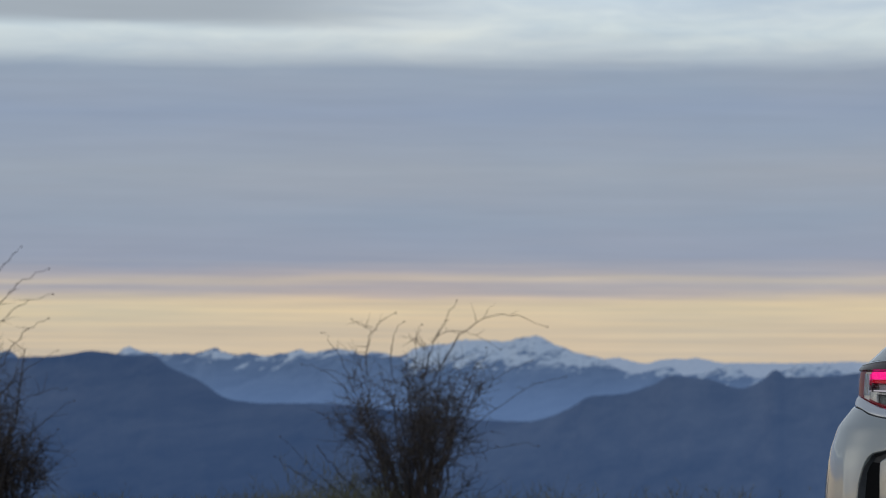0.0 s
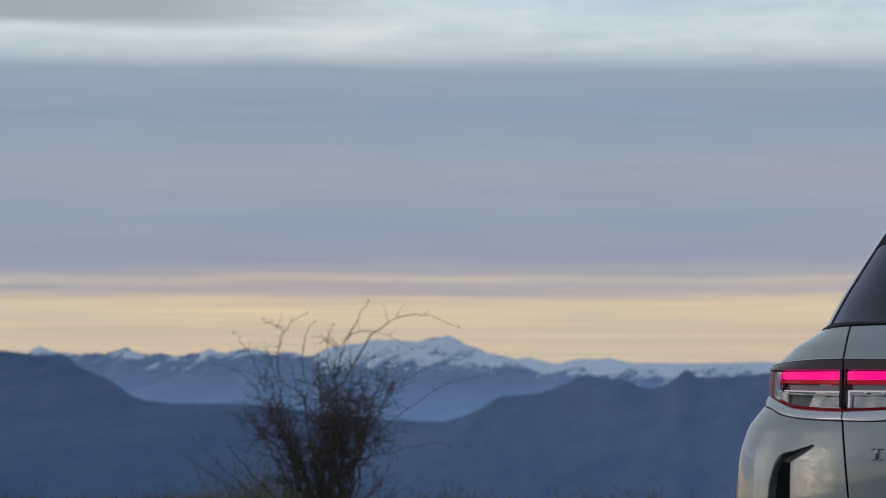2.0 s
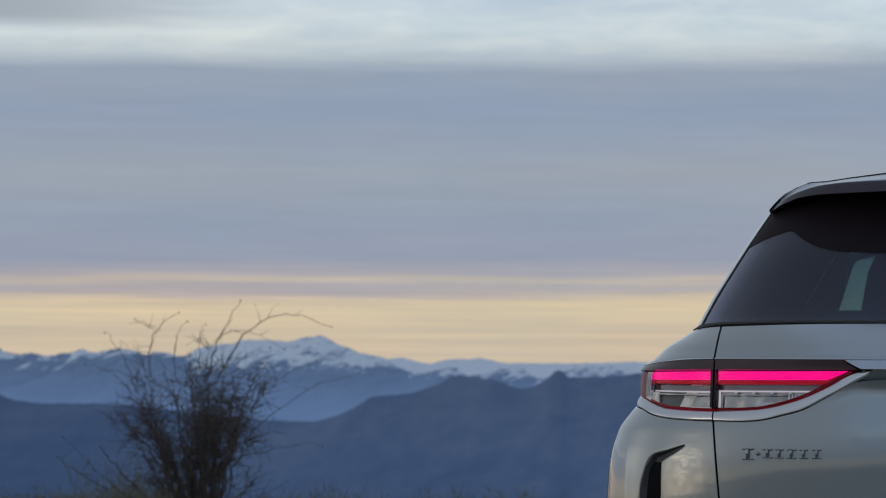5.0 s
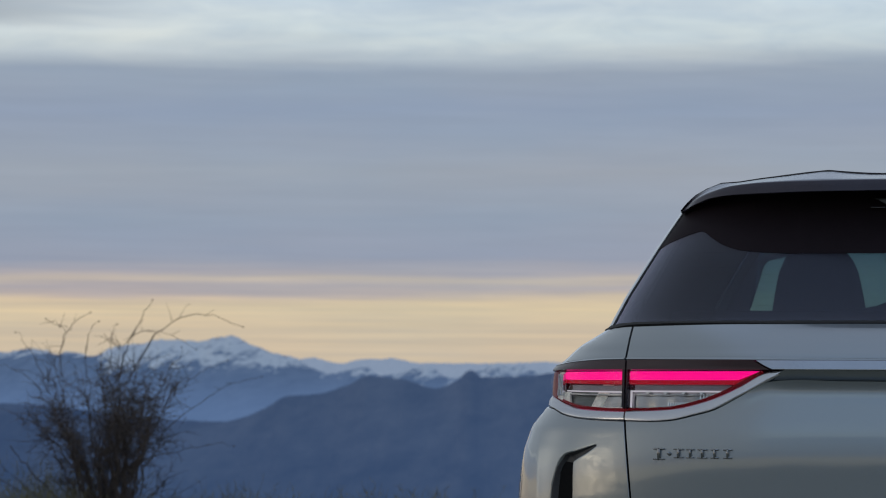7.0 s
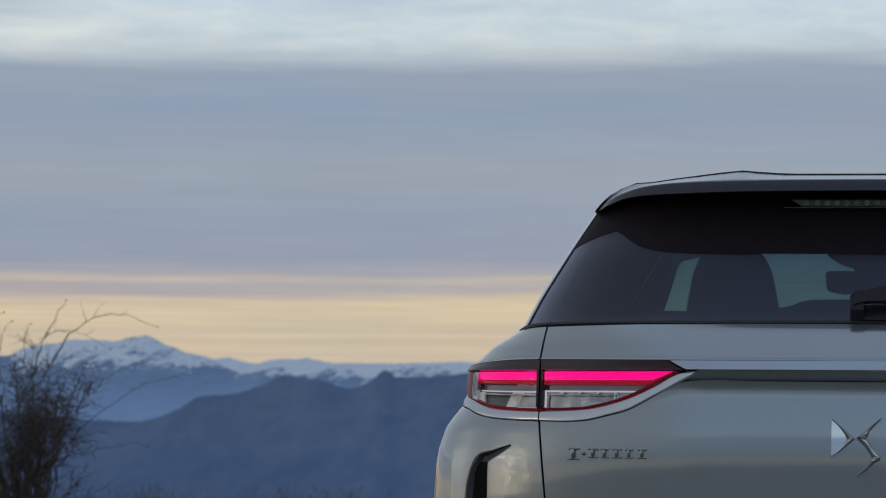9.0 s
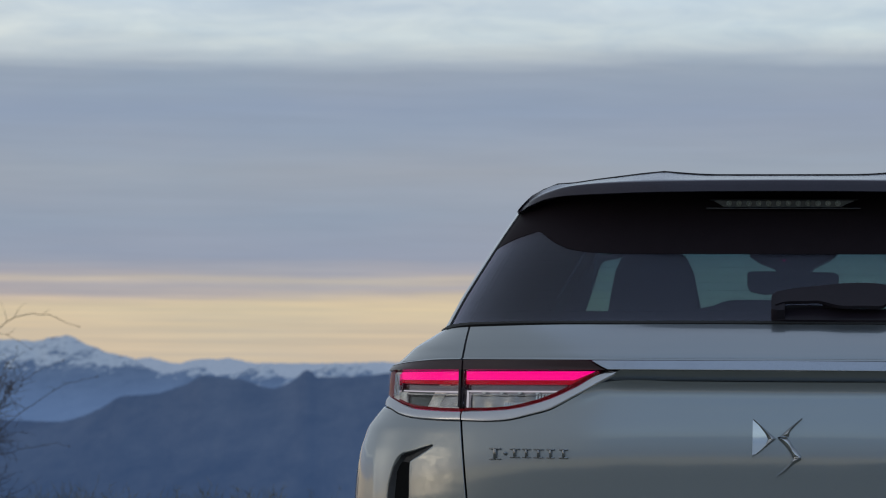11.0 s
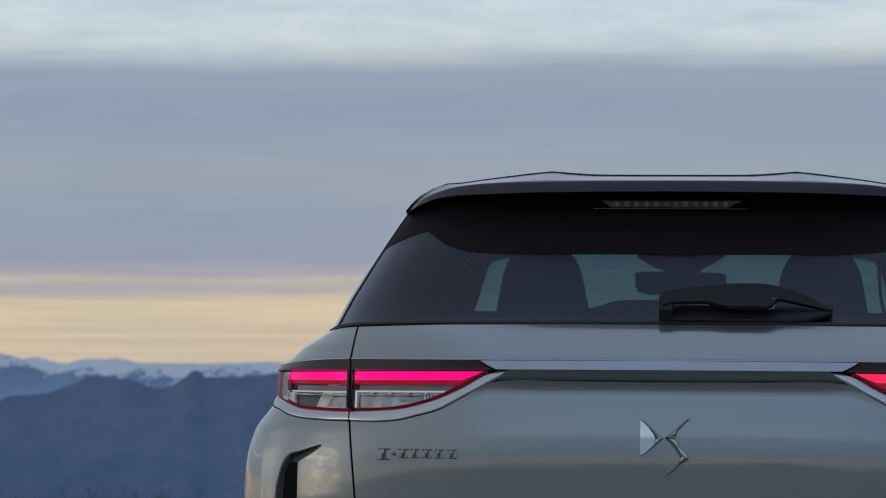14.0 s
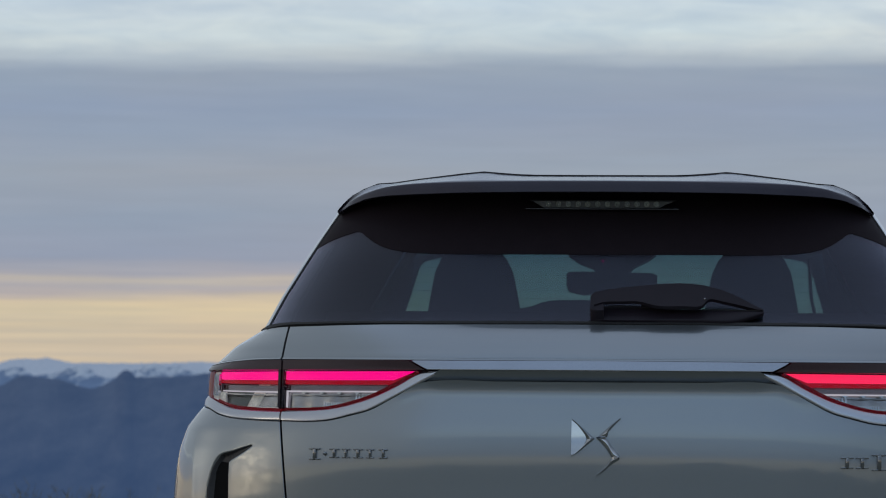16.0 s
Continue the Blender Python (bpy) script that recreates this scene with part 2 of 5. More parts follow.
def far_land(name, low, high, air, haze, haze_low, base_z, top_z, size=0.01, snow_line=None):
    """Forest and rock far off, with the light of the air between added over it, thicker in the valleys. snow_line: x and height of the snow's lower edge."""
    m = bpy.data.materials.new(name)
    m.use_nodes = True
    n, l = nodes_of(m.node_tree)
    out, diff, emit, mix = n("ShaderNodeOutputMaterial"), n("ShaderNodeBsdfDiffuse"), n("ShaderNodeEmission"), n("ShaderNodeMixShader")
    geo, sep = n("ShaderNodeNewGeometry"), n("ShaderNodeSeparateXYZ")
    l(geo.outputs["Position"], sep.inputs[0])
    squeeze = n("ShaderNodeVectorMath", operation="MULTIPLY")
    squeeze.inputs[1].default_value = (0.9, 0.03, 1.5)
    l(geo.outputs["Position"], squeeze.inputs[0])

    def fog(scale, detail, rough, warp, low_cut, high_cut, lo=0.0, hi=1.0):
        tex = n("ShaderNodeTexNoise", in_Scale=scale, in_Detail=detail, in_Roughness=rough, in_Distortion=warp)
        l(squeeze.outputs[0], tex.inputs["Vector"])
        rng = n("ShaderNodeMapRange")
        for i, v in ((1, low_cut), (2, high_cut), (3, lo), (4, hi)):
            rng.inputs[i].default_value = v
        l(tex.outputs["Fac"], rng.inputs[0])
        return rng.outputs[0]

    patches, grain = fog(size * 0.4, 4.0, 0.55, 0.8, 0.35, 0.65), fog(size * 2.2, 8.0, 0.7, 0.3, 0.3, 0.7)
    both = n("ShaderNodeMath", operation="MULTIPLY_ADD")
    both.inputs[1].default_value = 0.55
    l(patches, both.inputs[0])
    part_grain = n("ShaderNodeMath", operation="MULTIPLY")
    part_grain.inputs[1].default_value = 0.5
    l(grain, part_grain.inputs[0])
    l(part_grain.outputs[0], both.inputs[2])
    base = n("ShaderNodeMixRGB")
    base.inputs[1].default_value, base.inputs[2].default_value = low, high
    l(both.outputs[0], base.inputs[0])
    last = base
    if snow_line:
        along = n("ShaderNodeMapRange")
        x0, x1 = snow_line[0][0], snow_line[-1][0]
        for i, v in ((1, x0), (2, x1), (3, 0.0), (4, 1.0)):
            along.inputs[i].default_value = v
        l(sep.outputs["X"], along.inputs[0])
        edge = n("ShaderNodeValToRGB")
        while len(edge.color_ramp.elements) < len(snow_line):
            edge.color_ramp.elements.new(0.5)
        for el, (x, z) in zip(edge.color_ramp.elements, snow_line):
            el.position, el.color = (x - x0) / (x1 - x0), (z / 100, z / 100, z / 100, 1)
        l(along.outputs[0], edge.inputs[0])
        above = n("ShaderNodeMath", operation="MULTIPLY_ADD")
        above.inputs[1].default_value = -100.0
        l(edge.outputs[0], above.inputs[0])
        l(sep.outputs["Z"], above.inputs[2])
        tongues, crumbs = fog(0.030, 6.0, 0.6, 1.6, 0.3, 0.7, -17.0, 17.0), fog(0.14, 6.0, 0.65, 0.8, 0.3, 0.7, -9.0, 9.0)
        ragged, crumbled = n("ShaderNodeMath", operation="ADD"), n("ShaderNodeMath", operation="ADD")
        l(above.outputs[0], ragged.inputs[0])
        l(tongues, ragged.inputs[1])
        l(ragged.outputs[0], crumbled.inputs[0])
        l(crumbs, crumbled.inputs[1])
        cut = n("ShaderNodeMapRange", interpolation_type="SMOOTHSTEP")
        for i, v in ((1, -3.0), (2, 5.0), (3, 0.0), (4, 1.0)):
            cut.inputs[i].default_value = v
        l(crumbled.outputs[0], cut.inputs[0])
        rocks = n("ShaderNodeMath", operation="MULTIPLY")
        l(cut.outputs[0], rocks.inputs[0])
        l(fog(0.075, 7.0, 0.62, 1.2, 0.36, 0.46, 0.12, 1.0), rocks.inputs[1])
        white = n("ShaderNodeMixRGB")
        white.inputs[2].default_value = (0.88, 0.88, 0.83, 1)
        l(rocks.outputs[0], white.inputs[0])
        l(base.outputs[0], white.inputs[1])
        last = white
    l(last.outputs[0], diff.inputs[0])
    # haze painted as air-coloured emission over the surface, more of it low down
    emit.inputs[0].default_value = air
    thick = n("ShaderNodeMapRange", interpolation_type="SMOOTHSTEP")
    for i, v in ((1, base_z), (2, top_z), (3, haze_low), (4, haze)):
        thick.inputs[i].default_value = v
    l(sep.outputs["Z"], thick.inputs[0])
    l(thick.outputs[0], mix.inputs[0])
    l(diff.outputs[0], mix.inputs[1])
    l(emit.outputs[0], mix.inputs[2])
    l(mix.outputs[0], out.inputs[0])
    return m


PAINT = material("silver_grey_paint", (0.256, 0.284, 0.310), rough=0.28, metal=0.75, coat=1.0, vary=0.03, scale=3, fine=900)
SPOILER = material("black_pearl_paint", (0.050, 0.045, 0.062), rough=0.16, spec=0.22, vary=0.08)
GLOSS_BLACK = material("gloss_black", (0.014, 0.012, 0.017), rough=0.10, coat=0.0, spec=0.19, vary=0.1)
GLOSS_BLACK.node_tree.nodes["Principled BSDF"].inputs["Specular Tint"].default_value = (0.92, 0.84, 1.0, 1)
MATT_BLACK = material("matt_black_plastic", (0.018, 0.018, 0.02), rough=0.6, vary=0.2, fine=500)
GAP = material("dark_gap", (0.006, 0.006, 0.007), rough=0.8, spec=0.1)
BAND = material("black_band", (0.0215, 0.0160, 0.0195), rough=0.45, spec=0.03, vary=0.1)
WIPER = material("wiper_black", (0.021, 0.0165, 0.023), rough=0.35, spec=0.16, vary=0.1)
CHROME = material("chrome", (0.60, 0.61, 0.63), rough=0.08, metal=1.0, vary=0.03)
BADGE = material("badge_chrome", (0.27, 0.28, 0.30), rough=0.12, metal=1.0, vary=0.04)
DARK_CHROME = material("dark_chrome", (0.26, 0.26, 0.28), rough=0.12, metal=1.0, vary=0.04)
SATIN_TRIM = material("satin_lamp_trim", (0.53, 0.54, 0.59), rough=0.20, metal=1.0, vary=0.04)
SATIN = material("satin_chrome", (0.37, 0.38, 0.42), rough=0.22, metal=1.0, vary=0.04)
RECESS_SHADE = material("recess_shade", (0.045, 0.045, 0.05), rough=0.4, spec=0.3, vary=0.15)
RUBBER = material("rubber", (0.02, 0.02, 0.021), rough=0.75, vary=0.25)
FABRIC = material("dark_seat_cloth", (0.05, 0.05, 0.06), rough=0.9, vary=0.2, fine=400, bump=0.2)
LINER = material("headliner", (0.05, 0.05, 0.055), rough=0.95)
PRIVACY = glass("privacy_glass", (0.335, 0.45, 0.465), base=0.040, gloss=0.25, steep=3.1)
DEEP = glass("dark_side_glass", (0.08, 0.085, 0.09))
SIDE = glass("tinted_side_glass", (0.07, 0.075, 0.08))
CLEAR = glass("windscreen_glass", (0.84, 0.94, 0.92))
LENS = glass("lamp_lens", (0.97, 0.97, 0.97), base=0.007, steep=5.0, rim=0.08)
PINK = glow("lamp_glow", (1.0, 0.0, 0.235, 1), 1.0)
# same lamp pink, reddened for the angle the right lamp is seen at
PINK_ANGLED = glow("lamp_glow_angled", (1.0, 0.022, 0.105, 1), 1.0)
RED = glow("lit_red_plastic", (0.42, 0.004, 0.02, 1), 0.55)
# red plastic of lamp end and rims, brightened with a weak added glow
DEEP_RED_GLOW = glow("deep_red_plastic_glow", (0.30, 0.004, 0.012, 1), 0.13)
RIM = glow("dim_red_plastic_glow", (0.27, 0.008, 0.016, 1), 0.24)
GUIDE = glow("white_light_guide", (0.74, 0.70, 0.78, 1), 0.55)
DIFFUSER = material("grey_diffuser", (0.20, 0.175, 0.20), rough=0.3, vary=0.2)
LED_GLASS = material("clear_led_optic", (0.34, 0.34, 0.35), rough=0.18, metal=0.85, vary=0.45, scale=13, fine=40)
# cream tone puts highlights and mirrored cloud into the clear optic
OPTIC_GLINT = material("optic_glint", (0.84, 0.79, 0.70), rough=0.15, vary=0.3, scale=60)
SMOKED = material("smoked_lamp_cover", (0.062, 0.038, 0.042), rough=0.20, spec=0.32, vary=0.1)
DARK_OPTIC = material("optic_dark_part", (0.10, 0.115, 0.105), rough=0.2, spec=0.5)
BRAKE_LENS = material("brake_lamp_lens", (0.115, 0.120, 0.120), rough=0.3, spec=0.4)
LED_RING = material("clear_led_ring", (0.40, 0.43, 0.41), rough=0.25, vary=0.3)
TWIG = material("brown_twig", (0.082, 0.060, 0.052), rough=0.85, vary=0.3)
WEED = material("dry_weed", (0.155, 0.14, 0.068), rough=0.9, vary=0.35)
GRASS = material("dry_grass", (0.16, 0.14, 0.065), rough=0.9, vary=0.4, scale=1.5)


# ---- mesh helpers ----
def part(name, bm, mat, parent=None, label="", smooth=True, crease=72):
    me = bpy.data.meshes.new(name)
    bm.normal_update()
    bm.to_mesh(me)
    bm.free()
    me.materials.append(mat)
    if smooth:
        me.polygons.foreach_set("use_smooth", [True] * len(me.polygons))
        me.set_sharp_from_angle(angle=radians(crease))
    ob = new(name, me)
    if parent is not None:
        ob.parent = parent
    if label:
        tagged(ob, label)
    return ob


def thing(name, label, category, at=(0, 0, 0), group="", kind=""):
    ob = new(name)
    ob.location = at
    return tagged(ob, label, category, group, kind)


def ease(table, v):
    """A smooth value from (key, value) rows, with no overshoot."""
    if v <= table[0][0]:
        return table[0][1]
    if v >= table[-1][0]:
        return table[-1][1]
    k = next(i for i in range(len(table) - 1) if v <= table[i + 1][0])
    def slope(i):
        if i == 0 or i == len(table) - 1:
            return 0.0 if len(table) < 3 else steep(0 if i == 0 else i - 1)
        p, q = steep(i - 1), steep(i)
        return 0.0 if p * q <= 0 else 2 * p * q / (p + q)
    def steep(i):
        return (table[i + 1][1] - table[i][1]) / (table[i + 1][0] - table[i][0])
    (a, p), (b, q) = table[k], table[k + 1]
    h, t = b - a, (v - a) / (b - a)
    return p * (1 + 2 * t) * (1 - t) ** 2 + q * t * t * (3 - 2 * t) + h * slope(k) * t * (1 - t) ** 2 + h * slope(k + 1) * t * t * (t - 1)


def grid_mesh(bm, rows, close=False):
    vs = [[bm.verts.new(p) for p in row] for row in rows]
    for a, b in zip(vs, vs[1:]):
        for i in range(len(a) - (0 if close else 1)):
            j = (i + 1) % len(a)
            bm.faces.new((a[i], a[j], b[j], b[i]))
    return vs


def slab(front, back):
    """A closed sheet between two equal grids of points."""
    bm = bmesh.new()
    f, b = grid_mesh(bm, front), grid_mesh(bm, back)
    bm.faces.ensure_lookup_table()
    rim = lambda g: [*g[0], *(r[-1] for r in g[1:]), *reversed(g[-1][:-1]), *(r[0] for r in reversed(g[1:-1]))]
    p, q = rim(f), rim(b)
    for i in range(len(p)):
        j = (i + 1) % len(p)
        bm.faces.new((p[i], p[j], q[j], q[i]))
    bmesh.ops.remove_doubles(bm, verts=bm.verts, dist=0.00002)
    bmesh.ops.recalc_face_normals(bm, faces=bm.faces)
    return bm


def box(bm, centre, size, bevel=0.0, m=None):
    made = bmesh.ops.create_cube(bm, size=1.0, matrix=Matrix.Translation(centre) @ (m or Matrix()) @ Matrix.Diagonal((*size, 1)))
    if bevel:
        edges = list({e for v in made["verts"] for e in v.link_edges})
        bmesh.ops.bevel(bm, geom=edges, offset=bevel, segments=2, affect="EDGES", profile=0.6)
    return bm


def tube(bm, pts, radii, sides=5):
    rings = []
    for i, p in enumerate(pts):
        d = (pts[min(i + 1, len(pts) - 1)] - pts[max(i - 1, 0)]).normalized()
        a = d.orthogonal().normalized()
        b = d.cross(a)
        rings.append([p + (a * math.cos(k * math.tau / sides) + b * math.sin(k * math.tau / sides)) * radii[i] for k in range(sides)])
    grid_mesh(bm, rings, close=True)


# ---- the car's outer surface: plan outlines stacked over z ----
WIDE = [(0.2, 0.8025), (0.45, 0.8925), (0.7, 0.9255), (0.819, 0.9245), (0.858, 0.922), (0.889, 0.9185), (0.926, 0.9115), (0.9505, 0.9035), (0.975, 0.8945), (0.991, 0.8835), (1.0096, 0.869), (1.0268, 0.8565), (1.043, 0.8537), (1.0735, 0.8525), (1.0957, 0.849), (1.1117, 0.8323), (1.1228, 0.8197), (1.1462, 0.7935), (1.169, 0.7545), (1.1765, 0.742), (1.1838, 0.731), (1.2197, 0.7129), (1.2557, 0.6958), (1.2895, 0.6771), (1.3525, 0.6418), (1.4163, 0.604), (1.442, 0.5882), (1.451, 0.5838), (1.5, 0.5375)]
REAR = [(0.2, 0.1), (0.4, -0.04), (0.7, -0.004), (0.85, -0.001), (0.9125, 0.0), (0.93, 0.0006), (0.965, 0.0032), (1.02, 0.012), (1.08, 0.0225), (1.10, 0.024), (1.12, 0.022), (1.14, 0.037), (1.16, 0.056), (1.18, 0.079), (1.195, 0.1005),
        (1.205, 0.1125), (1.36, 0.235), (1.5, 0.340)]
NOSE = [(0.2, 3.95), (0.45, 4.08), (0.7, 4.06), (0.9, 3.98), (0.98, 3.8), (1.0, 3.25), (1.02, 3.14), (1.2, 2.87), (1.36, 2.62), (1.5, 2.34)]
TURNS = [(0.2, 0.45), (0.9, 0.42), (1.12, 0.40), (1.2, 0.27), (1.5, 0.20)]


def shell(x, z, off=0.0):
    """The point of the rear face at x and z, off metres out along its normal."""
    def raw(a, zz):
        w, turn = ease(WIDE, zz), ease(TURNS, zz)
        return Vector((w * math.sin(a) ** (2 / 3.0) * (1 if a >= 0 else 1), ease(REAR, zz) + turn * (1 - math.cos(a) ** 0.8), zz))
    w = ease(WIDE, z)
    a = math.asin(min(1.0, abs(x) / w) ** 1.5)
    p = raw(a, z)
    if off:
        a1, a0 = min(math.pi / 2, a + 0.02), max(0.0005, a - 0.02)
        du = raw(a1, z) - raw(a0, z)
        dv = raw(a, z + 0.006) - raw(a, z - 0.006)
        p = p + du.cross(dv).normalized() * off * 1.0
    p.x = math.copysign(p.x, x)
    return p


def curve_at(keys, t):
    """Catmull-Rom through rows of equal width, t from 0 to 1."""
    k = min(int(t * (len(keys) - 1)), len(keys) - 2)
    f = t * (len(keys) - 1) - k
    p0, p1, p2, p3 = keys[max(k - 1, 0)], keys[k], keys[k + 1], keys[min(k + 2, len(keys) - 1)]
    return [0.5 * (2 * b + (c - a) * f + (2 * a - 5 * b + 4 * c - d) * f * f + (3 * b - a - 3 * c + d) * f ** 3) for a, b, c, d in zip(p0, p1, p2, p3)]


def flow_at(keys, t):
    """A curve through rows of equal width, t from 0 to 1 along its length."""
    knots = [0.0]
    for p, q in zip(keys, keys[1:]):
        knots.append(knots[-1] + max(1e-6, math.sqrt(sum((b - a) ** 2 for a, b in zip(p, q)))))
    v, last = t * knots[-1], len(keys) - 1
    k = next((i for i in range(last) if v <= knots[i + 1]), last - 1)

    def slope(i):
        if i == 0 or i == last:
            j = 0 if i == 0 else last - 1
            return [(b - a) / (knots[j + 1] - knots[j]) for a, b in zip(keys[j], keys[j + 1])]
        h0, h1 = knots[i] - knots[i - 1], knots[i + 1] - knots[i]
        return [((b - a) / h0 * h1 + (c - b) / h1 * h0) / (h0 + h1) for a, b, c in zip(keys[i - 1], keys[i], keys[i + 1])]

    h = knots[k + 1] - knots[k]
    f = (v - knots[k]) / h
    return [p * (1 + 2 * f) * (1 - f) ** 2 + q * f * f * (3 - 2 * f) + h * m * f * (1 - f) ** 2 + h * w * f * f * (f - 1) for p, q, m, w in zip(keys[k], keys[k + 1], slope(k), slope(k + 1))]


def rear_patch(cols, out=0.0, thick=0.008, nx=24, nz=10, smooth=True, side=1, out_high=None, crown=0.0, keen=4.0):
    """A sheet on the rear face between a lower and an upper line: columns of x_low, z_low, x_high, z_high."""
    front, back = [], []
    relief = out if callable(out) else None
    out = 0.0 if relief else out
    out_high = out if out_high is None else out_high
    for i in range(nx + 1):
        t = i / nx
        if smooth:
            xl, zl, xh, zh = flow_at(cols, t)
        else:
            k = min(int(t * (len(cols) - 1)), len(cols) - 2)
            f = t * (len(cols) - 1) - k
            xl, zl, xh, zh = (a + (b - a) * f for a, b in zip(cols[k], cols[k + 1]))
        pts = [(side * (xl + (xh - xl) * j / nz), zl + (zh - zl) * j / nz, out + (out_high - out) * j / nz - crown * abs(2 * j / nz - 1) ** keen) for j in range(nz + 1)]
        if relief:
            pts = [(x, z, relief(x, z)) for x, z, o in pts]
        front.append([shell(x, z, o) for x, z, o in pts])
        back.append([shell(x, z, o - thick) for x, z, o in pts])
    return slab(front, back)


def side_x(y, z, off=0.0):
    return ease(WIDE, z) + off - 0.055 * max(0.0, y - 2.9) ** 2


def flank(low, high, y0, y1, side, out=0.0, thick=0.01, n=24, nz=8, lean0=0.0, lean1=0.0):
    """A sheet on the car's side between a lower and an upper line over y; lean shifts its ends with height."""
    f, b = [], []
    for i in range(n + 1):
        rf, rb = [], []
        for j in range(nz + 1):
            t = j / nz
            y = (y0 + lean0 * t) + (y1 + lean1 * t - y0 - lean0 * t) * i / n
            lo, hi = low(y) if callable(low) else low, high(y) if callable(high) else high
            z = lo + (hi - lo) * t
            rf.append(Vector((side * side_x(y, z, out), y, z)))
            rb.append(Vector((side * side_x(y, z, out - thick), y, z)))
        f.append(rf)
        b.append(rb)
    return slab(f, b)


def front_pt(x, z, off=0.0):
    w = side_x(3.4, z) if z < 1 else ease(WIDE, z)
    return Vector((x, ease(NOSE, z) - (0.32 if z < 1 else 0.22) * min(1.0, abs(x) / w) ** 2.6 + off, z))


def ground_z(x, y):
    d = max(0.0, math.hypot(x, y + 6.8) - 30)
    ahead = max(0.0, y)
    return -0.11 * d ** 1.05 * min(1, ahead / 40) if y > 0 else 0.0


bm = bmesh.new()
rings = []
for i in range(60):
    r = 0.6 * (1.165 ** i)
    rings.append([(r * math.sin(k * math.tau / 120), -6.8 + r * math.cos(k * math.tau / 120), max(-130.0, ground_z(r * math.sin(k * math.tau / 120), -6.8 + r * math.cos(k * math.tau / 120)))) for k in range(120)])
g = grid_mesh(bm, rings, close=True)
bm.faces.new(reversed(g[0]))
bmesh.ops.recalc_face_normals(bm, faces=bm.faces)
SOIL = material("grassy_soil", (0.20, 0.195, 0.15), rough=0.95, vary=0.35, scale=0.4, fine=8.0, bump=0.3)
tagged(part("ground", bm, SOIL), "dry grassy ridge top falling to a dark wooded valley", "ground", kind="structure")


def ridge(name, label, dist, profile, foot, mat, rough, seed, depth=500.0):
    """A mountain range: crest heights over the bearing (degrees to the left), with spurs that fall towards the viewer."""
    bm = bmesh.new()
    rows = []
    n_a, n_d = 1000, 24
    a0, a1 = profile[0][0], profile[-1][0]
    for j in range(n_d + 1):
        f = j / n_d
        row = []
        for i in range(n_a + 1):
            a = a0 + (a1 - a0) * i / n_a
            crest = ease(profile, a)
            u = a * dist / 57.3
            rag = (noise.fractal(Vector((u / 34, seed, 0)), 0.55, 2.1, 7) + 0.5 * abs(noise.noise(Vector((u / 9, seed, 3))))) * rough
            spur = noise.ridged_multi_fractal(Vector((u / 110 + f * 0.8, f * 1.3, seed)), 0.9, 2.1, 6, 1.0, 2.0) - 1.0
            h = foot + (crest + rag - foot) * (f ** 1.15) + spur * (crest - foot) * 0.11 * math.sin(f * math.pi)
            r = dist - depth * (1 - f)
            row.append((EYE[0] - r * math.sin(radians(a)), EYE[1] + r * math.cos(radians(a)), EYE[2] + h * r / dist))
        rows.append(row)
    last = [(x * 1.05, y * 1.05, EYE[2] + foot) for x, y, z in rows[-1]]
    grid_mesh(bm, rows + [last])
    bmesh.ops.recalc_face_normals(bm, faces=bm.faces)
    ob = part(name, bm, mat)
    return tagged(ob, label, "mountains", kind="structure")


def bearings(dist, rows):
    """Crest rows of (bearing to the left in degrees, rise in degrees) to heights."""
    return [(a, dist * math.tan(radians(h))) for a, h in rows]


NEAR_HILL = [(-14.0, 0.3), (2.0, 0.32), (7.47, 0.379), (8.4, 0.258), (9.17, 0.243), (9.27, 0.348), (9.34, 0.367), (9.56, 0.202), (9.94, 0.064), (10.52, 0.195), (11.1, 0.24), (11.48, 0.063), (11.97, -0.057), (12.45, -0.089), (12.93, -0.354), (13.42, -0.532), (15.84, -1.082), (17.5, -1.75), (20.0, -3.0), (26.0, -4.0)]
LEFT_HILL = [(-14.0, -1.2), (9.07, -0.8), (11.96, -0.6), (13.0, -0.56), (14.2, -0.53), (15.2, -0.46), (16.2, -0.33), (17.2, -0.259), (18.07, -0.265), (18.56, -0.229), (18.75, -0.182), (19.24, 0.134), (19.72, 0.343), (20.01, 0.543), (20.4, 0.531), (21.02, 0.598), (21.64, 0.521), (23.17, 0.441), (25.43, -0.179)]
SNOWS = [(-14.0, 0.4), (7.47, 0.408), (8.12, 0.346), (8.31, 0.374), (8.45, 0.44), (8.64, 0.42), (8.79, 0.467), (8.93, 0.447), (9.08, 0.369), (9.56, 0.24), (9.75, 0.268), (10.13, 0.439), (10.28, 0.419), (10.52, 0.311), (10.9, 0.26), (11.1, 0.404), (11.68, 0.284), (12.6, 0.617), (12.74, 0.626), (12.84, 0.693), (13.08, 0.749), (13.52, 0.931), (14.1, 0.82), (14.4, 0.847), (15.37, 0.724), (15.51, 0.694), (15.75, 0.585), (16.24, 0.63), (16.43, 0.59), (16.68, 0.656), (17.31, 0.613), (17.5, 0.679), (17.64, 0.61), (18.18, 0.548), (18.37, 0.595), (18.56, 0.555), (19.0, 0.648), (19.43, 0.567), (19.82, 0.564), (20.01, 0.572), (20.4, 0.676), (20.69, 0.528), (22.22, 0.458), (22.46, 0.581), (22.98, 0.413)]
FAR_SNOWS = [(-14.0, 0.5), (7.47, 0.514), (10.13, 0.478), (10.76, 0.561), (11.15, 0.539), (11.63, 0.468), (12.07, 0.562), (12.36, 0.512), (12.94, 0.295)]
